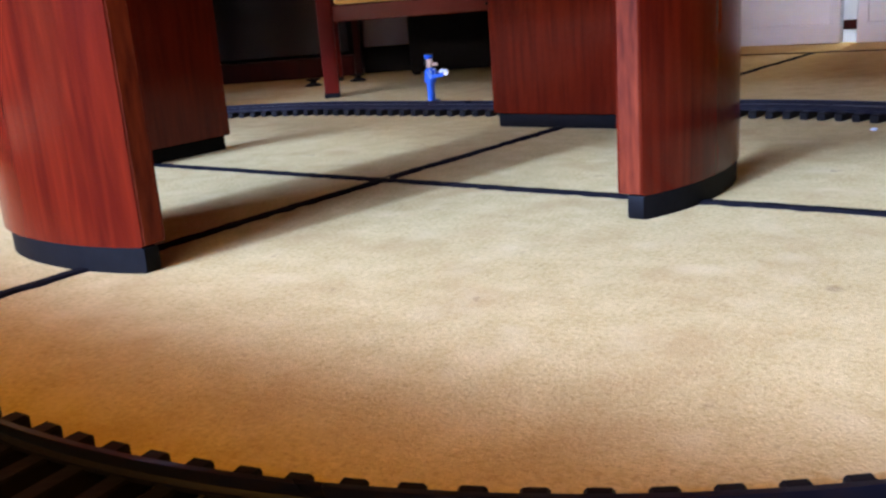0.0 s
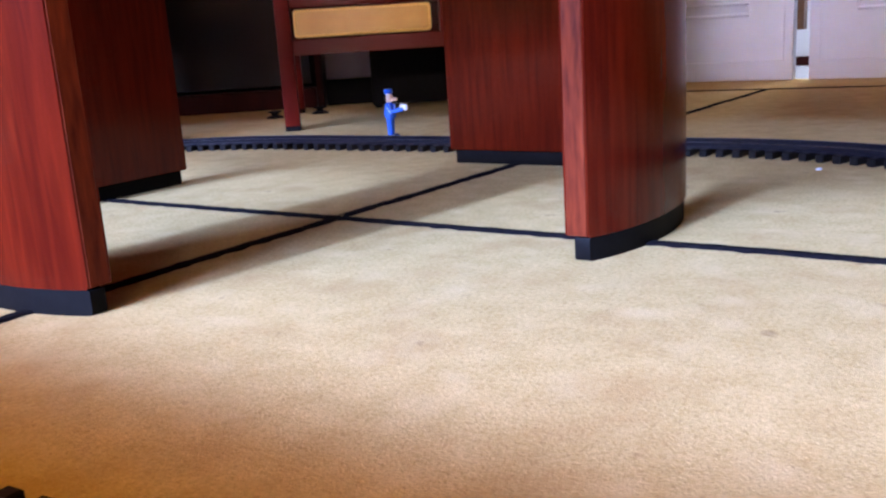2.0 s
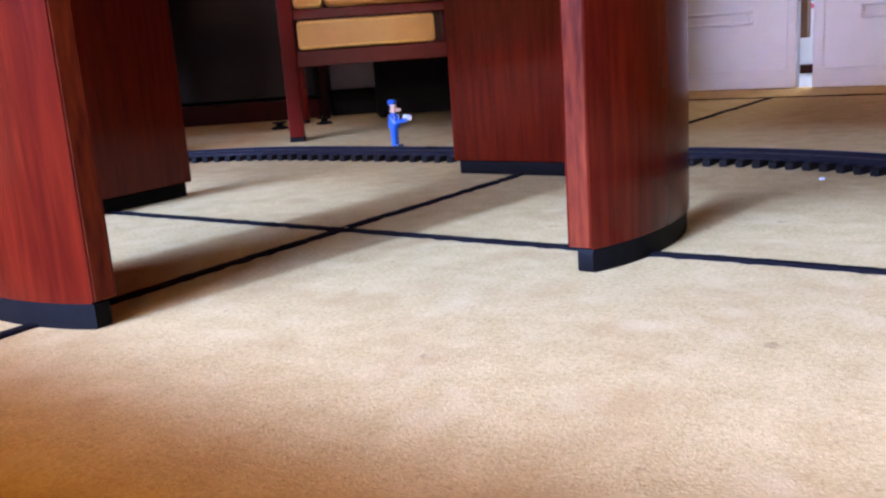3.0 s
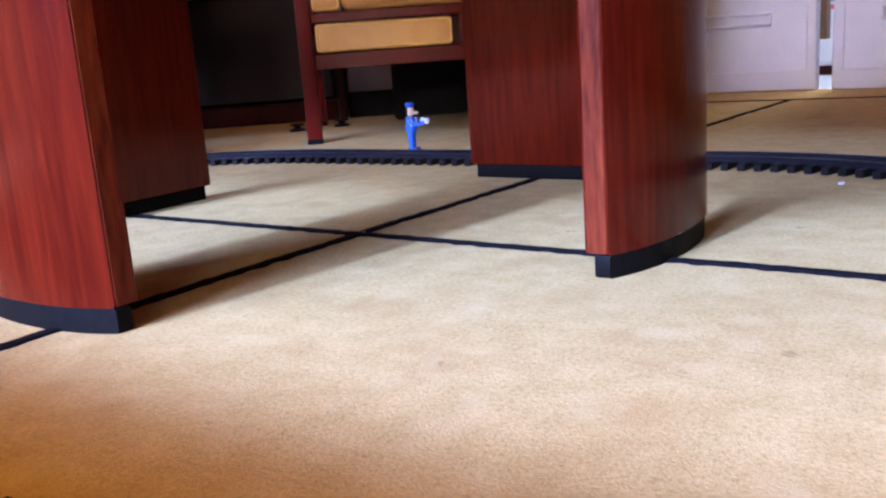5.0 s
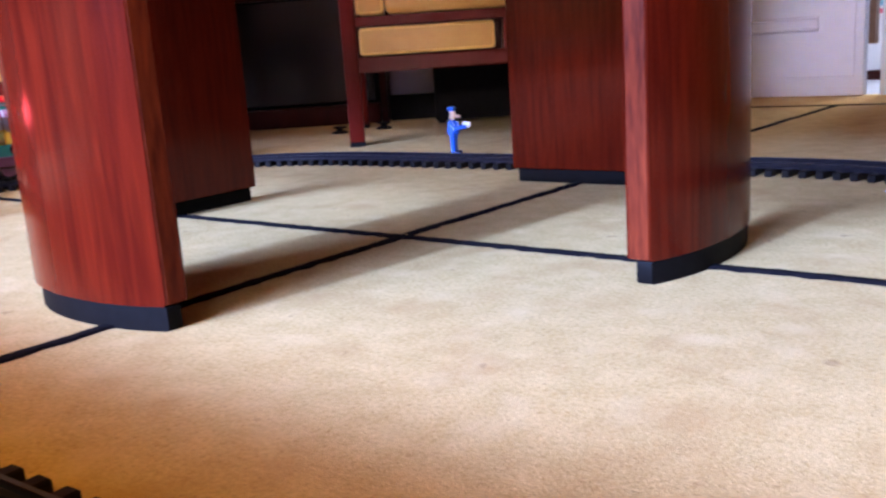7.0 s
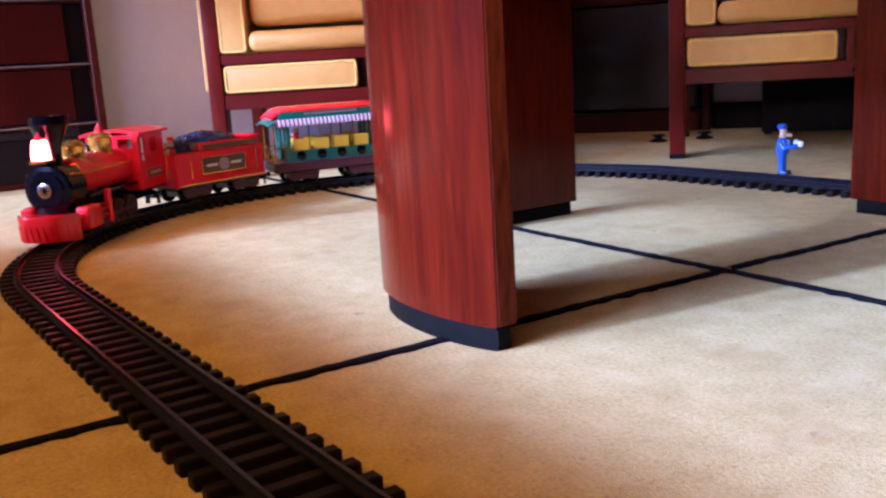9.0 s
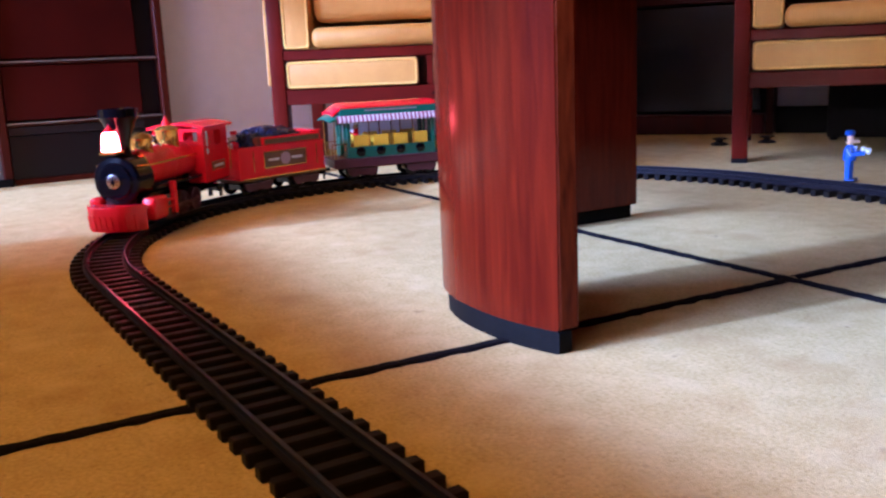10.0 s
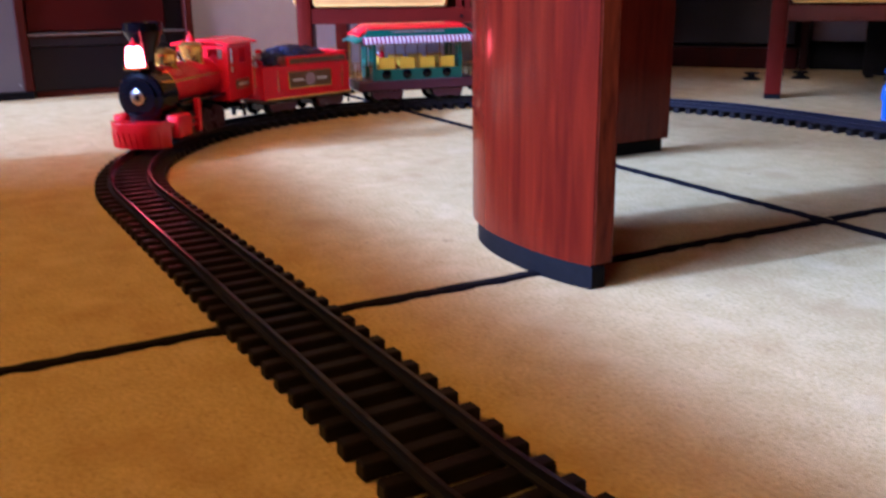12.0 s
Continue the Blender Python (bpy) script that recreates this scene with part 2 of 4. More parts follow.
def pierced(us, vs, holes, thick, place):
    """A slab over a grid of (u, v) lines with the named cells left open; place(u, v, w) gives the point."""
    bm = bmesh.new()
    node = {}

    def at(i, j, w):
        if (i, j, w) not in node:
            node[i, j, w] = bm.verts.new(place(us[i], vs[j], thick[w]))
        return node[i, j, w]
    solid = {(i, j) for i in range(len(us) - 1) for j in range(len(vs) - 1)} - set(holes)
    for i, j in sorted(solid):
        for w in (0, 1):
            bm.faces.new((at(i, j, w), at(i + 1, j, w), at(i + 1, j + 1, w), at(i, j + 1, w)))
        for (di, dj), (p, q) in (((-1, 0), ((i, j), (i, j + 1))), ((1, 0), ((i + 1, j), (i + 1, j + 1))), ((0, -1), ((i, j), (i + 1, j))), ((0, 1), ((i, j + 1), (i + 1, j + 1)))):
            if (i + di, j + dj) not in solid:
                bm.faces.new((at(*p, 0), at(*q, 0), at(*q, 1), at(*p, 1)))
    return bm


def turned(bm, profile, m=None, n=24):
    """A solid of revolution about z from (radius, height) pairs."""
    rings = []
    for r, z in profile:
        rings.append([bm.verts.new((r * math.cos(2 * math.pi * i / n), r * math.sin(2 * math.pi * i / n), z)) for i in range(n)])
    for a, b in zip(rings, rings[1:]):
        for i in range(n):
            bm.faces.new((a[i], a[(i + 1) % n], b[(i + 1) % n], b[i]))
    bm.faces.new(rings[0][::-1])
    bm.faces.new(rings[-1])
    if m is not None:
        bmesh.ops.transform(bm, matrix=m, verts=[v for ring in rings for v in ring])
    return bm


def tube(bm, points, r, n=8):
    """A round bar along a line of points."""
    rings = []
    pts = [Vector(p) for p in points]
    for i, p in enumerate(pts):
        way = (pts[min(i + 1, len(pts) - 1)] - pts[max(i - 1, 0)]).normalized()
        side = way.orthogonal().normalized() if i == 0 else (side - way * side.dot(way)).normalized()
        up = way.cross(side)
        rings.append([bm.verts.new(p + r * (math.cos(2 * math.pi * k / n) * side + math.sin(2 * math.pi * k / n) * up)) for k in range(n)])
    for a, b in zip(rings, rings[1:]):
        for k in range(n):
            bm.faces.new((a[k], a[(k + 1) % n], b[(k + 1) % n], b[k]))
    bm.faces.new(rings[0][::-1])
    bm.faces.new(rings[-1])
    return bm

# ---- the room ----
bm = bmesh.new()
box(bm, WEST - 0.2, EAST + 0.2, SOUTH - 0.2, NORTH + 0.02, -0.08, 0.0)
structure("floor", bm, CARPET, "mottled gold wool carpet, worn in places", "carpet")


def stripe(x0, y0, x1, y1, width=0.0145):
    """A band woven into the carpet, with slightly ragged edges, lying 2 mm proud."""
    bm = bmesh.new()
    a, b = Vector((x0, y0)), Vector((x1, y1))
    way = (b - a).normalized()
    side = Vector((-way.y, way.x))
    n = int((b - a).length / 0.005)
    rows = []
    for i in range(n + 1):
        p = a.lerp(b, i / n)
        drift = 0.0022 * noise.noise((p.x * 9, p.y * 9, 3.1)) + 0.001 * noise.noise((p.x * 40, p.y * 40, 1.0))
        w = [width / 2 * (1 + 0.55 * noise.noise((p.x * 75, p.y * 70, k * 5.0))) for k in (1, 2)]
        l, r = p + side * (drift + w[0]), p + side * (drift - w[1])
        ml, mr = p + side * (drift + w[0] * 0.6), p + side * (drift - w[1] * 0.6)
        rows.append([bm.verts.new((q.x, q.y, z)) for q, z in ((l, 0.0002), (ml, 0.0022), (mr, 0.0022), (r, 0.0002))])
    for p, q in zip(rows, rows[1:]):
        for k in range(3):
            bm.faces.new((p[k], p[k + 1], q[k + 1], q[k]))
    return structure("trim_carpet_stripe", bm, STRIPE, "thin black stripe woven into the gold carpet", "carpet stripe")


stripe(WEST + 0.01, 0, EAST - 0.01, 0)
stripe(-0.026, SOUTH + 0.01, 0.0, -0.0075)
stripe(0.0, 0.0075, 0.040, 1.4730)
stripe(WEST + 0.9, 1.384, 2.40, 1.75, 0.010)


def wall(name, bm, label="plain lavender grey papered wall", mat=None):
    return structure(name, bm, mat or WALL, label, "wall")


T = 0.12
bm = boxed(WEST - T, WEST, SOUTH - T, NORTH + T, 0, CEIL)
wall("wall_west", bm)
# unseen east wall, dark so that little light bounces onto the table legs
bm = bmesh.new()
box(bm, EAST, EAST + T, SOUTH - T, NORTH + T, 0, CEIL)
wall("wall_east", bm, "plain unseen wall, kept dark to cut bounced light", UPRIGHT_WOOD)
# unseen south wall; west door opening and low-silled window shaped to place the daylight
SILL, LOW_TOP = 0.525, 0.830
bm = bmesh.new()
box(bm, WEST, -1.62, SOUTH - T, SOUTH, 0, CEIL)
box(bm, -1.62, -0.90, SOUTH - T, SOUTH, 2.1, CEIL)
box(bm, -0.90, -0.84, SOUTH - T, SOUTH, 0, CEIL)
box(bm, -0.84, 1.25, SOUTH - T, SOUTH, 0, SILL)
box(bm, -0.84, 1.25, SOUTH - T, SOUTH, LOW_TOP, 1.08)
box(bm, -0.84, 1.25, SOUTH - T, SOUTH, 2.12, CEIL)
box(bm, 1.25, EAST, SOUTH - T, SOUTH, 0, CEIL)
wall("wall_south", bm, "plain unseen wall, gold to warm the bounced light", WARM_WALL)
# unseen slabs added in the openings to keep outside light out
blind = boxed(-0.84, 1.25, SOUTH - 0.06, SOUTH - 0.05, 1.08, 2.12)
box(blind, -1.62, -0.90, SOUTH - 0.06, SOUTH - 0.05, 0.845, 2.1)
structure("light_blocker", blind, CEILING, "pale unseen slabs, added to block light in the window and upper doorway", "blind")
# north wall with a double door
DL, DR = -0.75, 0.95
bm = bmesh.new()
box(bm, WEST, DL, NORTH, NORTH + T, 0, CEIL)
box(bm, DR, EAST, NORTH, NORTH + T, 0, CEIL)
box(bm, DL, DR, NORTH, NORTH + T, 2.08, CEIL)
wall("wall_north", bm)
bm = boxed(WEST - T, EAST + T, SOUTH - T, NORTH + 0.9, CEIL, CEIL + 0.1)
structure("ceiling", bm, CEILING, "plain unseen ceiling, tinted to warm the bounced light", "ceiling")
# the hall behind the double door
bm = bmesh.new()
box(bm, DL - 0.3, DR + 0.3, NORTH + 0.62, NORTH + 0.7, 0, CEIL)
wall("wall_hall_north", bm, "white hall wall behind the door", HALL_PAINT)
wall("wall_hall_west", boxed(DL - 0.4, DL - 0.3, NORTH + T, NORTH + 0.7, 0, CEIL), "white hall wall behind the door", HALL_PAINT)
wall("wall_hall_east", boxed(DR + 0.3, DR + 0.4, NORTH + T, NORTH + 0.7, 0, CEIL), "white hall wall behind the door", HALL_PAINT)


def door_leaf(name, x0, x1, y, label):
    """A panelled leaf, hinge to edge along x, its room face at y."""
    leaf = thing(name, label, "door", kind="structure")
    bm = boxed(x0, x1, y, y + 0.035, 0.0015, 2.06, bevel=0.002, seg=1)
    part("leaf", bm, WHITE, leaf)
    for inset, z0, z1, m in ((0.022, 0.046, 1.98, 0.005), (0.108, 0.164, 0.202, 0.009), (0.108, 0.26, 1.86, 0.010)):
        a, b = x0 + inset, x1 - inset
        bm = bmesh.new()
        for p, q, r, t in ((a, b, z0, z0 + m), (a, b, z1 - m, z1), (a, a + m, z0 + m, z1 - m), (b - m, b, z0 + m, z1 - m)):
            box(bm, p, q, y - (0.009 if m > 0.006 else 0.004), y + 0.001, r, t, 0.0045 if m > 0.006 else 0.0018, 3)
        part("panel_moulding", bm, WHITE, leaf)
    return leaf


door_leaf("door_1", DL + 0.01, 0.034, NORTH - 0.03, "white painted panelled door leaf standing closed")
door_leaf("door_2", 0.072, DR - 0.01, NORTH - 0.03, "white painted panelled door leaf standing just ajar")

structure("floor_hall", boxed(DL - 0.4, DR + 0.4, NORTH + 0.02, NORTH + 0.8, -0.08, -0.001), HALL_FLOOR, "pale polished hall floor behind the doors", "floor")
structure("baseboard_hall", boxed(DL - 0.3, DR + 0.3, NORTH + 0.60, NORTH + 0.618, 0, 0.028, 0.002, 1), DARK_WOOD, "low dark wooden baseboard in the hall", "baseboard")
poster = thing("wall_poster", "small colourful printed poster on the hall wall", "poster")
part("sheet", boxed(-0.12, 0.02, NORTH + 0.612, NORTH + 0.617, 0.19, 0.60), PAPER_WHITE, poster)
PRINT = [((0.70, 0.12, 0.20), 0.20, 0.214), ((0.20, 0.50, 0.65), 0.222, 0.252), ((0.85, 0.35, 0.45), 0.26, 0.28), ((0.2, 0.4, 0.6), 0.30, 0.36)]
for k, (tone, z0, z1) in enumerate(PRINT):
    ink = material("poster_ink", tone, None, 200, 0.6)
    part("printed_block", boxed(-0.10 + 0.012 * (k % 2), 0.005 - 0.01 * (k % 3), NORTH + 0.6095, NORTH + 0.6125, z0, z1), ink, poster)
bm = bmesh.new()
box(bm, -0.012, 0.007, NORTH + 0.20, NORTH + 0.24, 0.12, 2.0, 0.001, 1)
structure("trim_hall_frame", bm, BROWN_TRIM, "brown wooden frame edge seen through the door gap", "door frame")

# baseboards of the room
structure("baseboard_west", boxed(WEST, WEST + 0.008, -0.24, 1.0, 0, 0.07, 0.002, 1), WALL, "grey painted baseboard", "baseboard")


# ---- wall unit on the west wall ----
FX = -1.53


def shelf_bay(name, label, y0, y1, right_post):
    """One bay of the unit: drawer fronts between silver-edged shelves over a slate base, an upright on the open side."""
    bay = thing(name, label, "shelf unit")
    part("back_panel", boxed(WEST + 0.003, WEST + 0.02, y0, y1, 0.02, 1.9), DARK_WOOD, bay)
    if right_post:
        part("upright", boxed(WEST + 0.003, FX, y1, y1 + 0.017, 0.0, 1.9, 0.002, 1), UPRIGHT_WOOD, bay)
        part("side_recess", boxed(FX - 0.040, FX - 0.026, y1 - 0.040, y1 - 0.001, 0.0, 1.9, 0.001, 1), NAVY_PANEL, bay, "narrow slate grey recess")
    end = y1 - (0.042 if right_post else 0.002)
    for z in (0.133, 0.262, 0.40, 0.60, 0.85, 1.1):
        board = part("shelf", boxed(WEST + 0.02, FX - 0.012, y0, y1 - 0.001, z - 0.008, z, 0.001, 1), DARK_WOOD, bay)
        part("shelf_edge", boxed(FX - 0.012, FX - 0.006, y0, y1 - 0.001, z - 0.0035, z + 0.0006, 0.0008, 1), METAL_TRIM, board, "silver shelf edge")
    for z0, z1 in ((0.137, 0.252), (0.266, 0.39), (0.404, 0.59)):
        part("drawer_front", boxed(FX - 0.03, FX - 0.013, y0 + 0.001, end, z0, z1, 0.002, 1), DARK_WOOD, bay)
    part("base_rail", boxed(FX - 0.03, FX - 0.016, y0 + 0.001, end, 0.106, 0.124, 0.001, 1), GREY_SLATE, bay, "slate grey rail under the shelf")
    part("base_front", boxed(FX - 0.034, FX - 0.020, y0 + 0.001, end, 0.012, 0.105, 0.001, 1), NAVY_PANEL, bay, "slate grey base panel")
    part("kick_board", boxed(FX - 0.034, FX - 0.014, y0 + 0.001, end, 0.0, 0.012, 0.001, 1), UPRIGHT_WOOD, bay)
    return bay


shelf_bay("wall_unit", "dark mahogany wall unit with silver-edged shelves", -0.577, -0.251, True)
shelf_bay("side_cabinet", "dark mahogany cabinet with silver-edged shelf next to the pillar", -1.35, -0.724, False)
pillar = thing("pillar_panel", "grey laminate pillar with small black square holes between wooden frames", "pillar")
part("base", boxed(WEST + 0.003, FX + 0.004, -0.722, -0.580, 0.0, 0.016, 0.001, 1), BLACK, pillar)
part("panel", boxed(WEST + 0.003, FX - 0.006, -0.706, -0.597, 0.016, 1.9, 0.001, 1), GREY_PANEL, pillar)
for y0, y1 in ((-0.722, -0.706), (-0.597, -0.578)):
    part("frame", boxed(WEST + 0.003, FX, y0, y1, 0.016, 1.9, 0.002, 1), UPRIGHT_WOOD, pillar)
for z in (0.207, 0.335, 0.463):
    hole = part("square_inset", boxed(FX - 0.0075, FX - 0.0052, -0.672, -0.636, z - 0.018, z + 0.018, 0.0006, 1), BLACK, pillar)
    bm = bmesh.new()
    for y0, y1, z0, z1 in ((-0.674, -0.672, z - 0.020, z + 0.020), (-0.636, -0.634, z - 0.020, z + 0.020), (-0.672, -0.636, z - 0.020, z - 0.018), (-0.672, -0.636, z + 0.018, z + 0.020)):
        box(bm, FX - 0.0075, FX - 0.0045, y0, y1, z0, z1)
    part("inset_rim", bm, METAL_TRIM, hole)
for z in (0.030, 0.270, 0.52):
    for y in (-0.700, -0.604):
        part("screw", turned(bmesh.new(), [(0.0026, 0), (0.0026, 0.001), (0.001, 0.0016)], Matrix.Translation((FX - 0.006, y, z)) @ Matrix.Rotation(radians(90), 4, "Y"), 10), METAL_TRIM, pillar)

# ---- corner media cabinet, set across the north-west corner ----
media = thing("media_cabinet", "dark corner cabinet with black glass doors on a wooden plinth", "cabinet", pose(-1.40, 0.915, 0, 0, 0, 36))
part("plinth", boxed(0.0, 0.43, 0.0, 0.3, 0, 0.052, 0.003, 1), DARK_WOOD, media)
part("body", boxed(0.0, 0.43, 0.035, 0.3, 0.052, 0.9, 0.003, 1), BLACK, media)
part("glass_door", boxed(0.012, 0.418, 0.022, 0.034, 0.060, 0.335, 0.002, 1), GLASS_BLACK, media, "black glass door")
part("top_rail", boxed(0.0, 0.43, 0.010, 0.034, 0.340, 0.395, 0.003, 1), DARK_WOOD, media)
part("end_upright", boxed(0.432, 0.452, 0.0, 0.3, 0, 0.9, 0.002, 1), DARK_WOOD, media)
shelf = thing("low_console", "low black console with a pale grey panel behind the armchair", "console", pose(-1.40, 0.915, 0, 0, 0, 36))
part("base", boxed(0.455, 0.95, 0.03, 0.3, 0, 0.068, 0.002, 1), BLACK, shelf)
part("panel", boxed(0.455, 0.95, 0.06, 0.3, 0.068, 0.30, 0.002, 1), WALL, shelf)
sub = thing("loudspeaker_box", "plain black loudspeaker box standing on the carpet", "loudspeaker", pose(-1.40, 0.915, 0, 0, 0, 36))
part("cabinet", boxed(0.585, 0.90, -0.16, 0.02, 0.006, 0.22, 0.004, 2), BLACK, sub)
for x in (0.60, 0.875):
    for y in (-0.15, 0.0):
        part("foot", turned(bmesh.new(), [(0.008, 0), (0.010, 0.003), (0.010, 0.0075)], pose(x, y, 0), 12), BLACK, sub)

# ---- the round table ----
def bowed(half, front, bow, back, n=18):
    """Plan of a leg: flat inner face at y = back, bowed outer face towards -y, rounder near its ends."""
    plan = [(-half, back), (half, back)]
    for i in range(n + 1):
        u = math.sin(math.pi / 2 * (1 - 2 * i / n))
        plan.append((u * half, front - bow * (1 - abs(u) ** 2.3)))
    return plan


table = thing("round_table", "round red-brown wooden table on four bowed slab legs", "table")
bm = turned(bmesh.new(), [(0.56, 0.47), (0.65, 0.475), (0.66, 0.49), (0.65, 0.505), (0.3, 0.506)], n=64)
tabletop = part("tabletop", bm, WOOD, table)
tabletop.location = (-0.035, 0.02, 0)
LEGS = [(-0.042, -0.2995, 0, 0.0905, 0.016, 0.005), (0.2885, 0.036, 90, 0.106, 0.023, -0.003), (0.0025, 0.347, 180, 0.0905, 0.018, 0.0), (-0.362, 0.030, 270, 0.093, 0.018, 0.0)]
for lx, ly, turn, half, bow, off in LEGS:
    m = pose(lx, ly, 0, 0, 0, turn)
    bm = prism(bmesh.new(), bowed(half, -0.0195, bow, 0.0), 0.0185, 0.47, 0.0026, 2)
    leg = part("leg", bm, WOOD, table)
    leg.matrix_local = m
    for e in (-1, 1):
        part("edge_strip", boxed(e * (half - 0.0003), e * (half + 0.0006), -0.0180, -0.0018, 0.0195, 0.469, 0.0003, 1), EDGE, leg, "rough veneer edge strip, window light put into its lighter tone")
    bm = prism(bmesh.new(), bowed(half - 0.0045, -0.0175, bow, -0.005), 0.0, 0.0185, 0.002, 2)
    plinth = part("plinth", bm, BLACK, leg, "black painted plinth")
    plinth.location = (off, -0.002, 0)

# ---- the armchairs ----
def cushion(bm, x0, x1, y0, y1, z0, z1, r=0.012):
    """A stuffed pad: rounded box with slightly swollen faces."""
    box(bm, x0, x1, y0, y1, z0, z1, r, 4)
    return bm


def framed_pad(name, x0, x1, z0, z1, y, parent):
    """An upholstered panel on the front, with a piped rim."""
    pad = part(name, cushion(bmesh.new(), x0, x1, y - 0.012, y + 0.01, z0, z1, 0.008), LEATHER, parent, "tan leather pad with piped edge")
    e = 0.004
    r, loop = 0.006, []
    for cx, cz, a0 in ((x1 - e - r, z0 + e + r, -90), (x1 - e - r, z1 - e - r, 0), (x0 + e + r, z1 - e - r, 90), (x0 + e + r, z0 + e + r, 180)):
        loop += [(cx + r * math.cos(radians(a0 + a)), y - 0.0115, cz + r * math.sin(radians(a0 + a))) for a in (0, 30, 60, 90)]
    bm = tube(bmesh.new(), loop + loop[:1], 0.0026, 6)
    part("piping", bm, PIPING, pad)
    return pad


def armchair(m, label, depth=0.50, side_pads=()):
    W = 0.70
    chair = thing("armchair", label, "armchair", m, "armchairs round the table")
    for x in (0.0, W - 0.03):
        bm = boxed(x, x + 0.03, 0, 0.045, 0.008, 0.62, 0.002)
        post = part("front_post", bm, CHAIR_WOOD, chair)
        part("foot_cap", boxed(x - 0.0005, x + 0.0305, -0.0005, 0.0455, 0, 0.010, 0.001, 1), BLACK, post)
        bm = boxed(x, x + 0.03, depth - 0.045, depth, 0.008, 0.75, 0.002)
        post = part("back_post", bm, CHAIR_WOOD, chair)
        part("foot_cap", boxed(x - 0.0005, x + 0.0305, depth - 0.0455, depth + 0.0005, 0, 0.010, 0.001, 1), BLACK, post)
        for z0, z1 in ((0.147, 0.178), (0.238, 0.262), (0.57, 0.60)):
            part("side_rail", boxed(x + 0.003, x + 0.027, 0.045, depth - 0.045, z0, z1, 0.0015, 1), CHAIR_WOOD, chair)
        if x in side_pads:
            part("side_pad", cushion(bmesh.new(), x - 0.009, x + 0.001, 0.012, depth - 0.012, 0.186, 0.60, 0.004), LEATHER, chair, "tan leather pad on the outer side")
        part("side_panel", boxed(x + 0.006, x + 0.024, 0.045, depth - 0.045, 0.262, 0.57, 0.002, 1), LEATHER, chair)
    for z0, z1 in ((0.147, 0.178), (0.238, 0.258)):
        part("front_rail", boxed(0.03, W - 0.03, 0.003, 0.03, z0, z1, 0.0015, 1), CHAIR_WOOD, chair)
        part("back_rail", boxed(0.03, W - 0.03, depth - 0.03, depth - 0.005, z0, z1, 0.0015, 1), CHAIR_WOOD, chair)
    c = W / 2
    for x in (c - 0.0235, c - 0.006, c + 0.0115):
        part("slat", boxed(x, x + 0.012, 0.005, 0.028, 0.178, 0.238, 0.001, 1), CHAIR_WOOD, chair)
    for x in (c - 0.015, c + 0.009):
        part("plug", boxed(x, x + 0.006, 0.0, 0.006, 0.158, 0.164, 0.0008, 1), BLACK, chair, "small black square plug")
    part("panel_backing", boxed(0.03, W - 0.03, 0.03, 0.04, 0.178, 0.238), DARK_WOOD, chair)
    framed_pad("front_pad", 0.035, 0.309, 0.180, 0.236, 0.008, chair)
    framed_pad("front_pad", W - 0.309, W - 0.035, 0.180, 0.236, 0.008, chair)
    for x0, x1 in ((0.033, 0.090), (W - 0.090, W - 0.033)):
        framed_pad("arm_pad", x0, x1, 0.260, 0.56, 0.006, chair)
        part("arm_cushion", cushion(bmesh.new(), x0, x1, 0.012, depth - 0.06, 0.262, 0.58, 0.012), LEATHER, chair)
    part("seat_roll", cushion(bmesh.new(), 0.091, W - 0.091, -0.012, 0.09, 0.260, 0.302, 0.018), LEATHER, chair)
    part("seat_base", boxed(0.091, W - 0.091, 0.09, depth - 0.03, 0.258, 0.298), DARK_WOOD, chair)
    part("seat_cushion", cushion(bmesh.new(), 0.094, W - 0.094, 0.012, depth - 0.1, 0.312, 0.42, 0.022), LEATHER, chair)
    part("backrest", cushion(bmesh.new(), 0.094, W - 0.094, depth - 0.14, depth - 0.04, 0.42, 0.80, 0.03), LEATHER, chair)
    part("backrest_frame", boxed(0.03, W - 0.03, depth - 0.04, depth - 0.012, 0.30, 0.82, 0.004), CHAIR_WOOD, chair)
    return chair


armchair(pose(-0.690, 0.660, 0, 0, 0, 41), "mahogany armchair with tan leather pads, facing the table")
armchair(pose(-1.240, -0.092, 0, 0, 0, 57), "mahogany armchair with tan leather pads beside the wall unit", 0.44, (0.0,))

# ---- the toy railway track ----
# an oval: two half circles joined by straights along x
CX0, CX1, CY, RAD = -0.422, 0.240, -0.0320, 0.519
SKEW = 2.1     # the whole oval lies a little askew of the stripes
STRAIGHT = CX1 - CX0
LOOP = 2 * STRAIGHT + 2 * math.pi * RAD


def on_oval(s):
    s %= LOOP
    if s < STRAIGHT:
        return CX0 + s, CY - RAD, 0.0
    s -= STRAIGHT
    if s < math.pi * RAD:
        a = s / RAD
        return CX1 + RAD * math.sin(a), CY - RAD * math.cos(a), math.degrees(a)
    s -= math.pi * RAD
    if s < STRAIGHT:
        return CX1 - s, CY + RAD, 180.0
    a = (s - STRAIGHT) / RAD
    return CX0 - RAD * math.sin(a), CY + RAD * math.cos(a), 180 + math.degrees(a)


def on_track(s):
    """Place and heading (degrees) at s metres along the loop, anticlockwise from the start of the south straight."""
    x, y, h = on_oval(s)
    c, d, y = math.cos(radians(SKEW)), math.sin(radians(SKEW)), y + 0.5525
    return x * c - y * d, x * d + y * c - 0.5525, h + SKEW


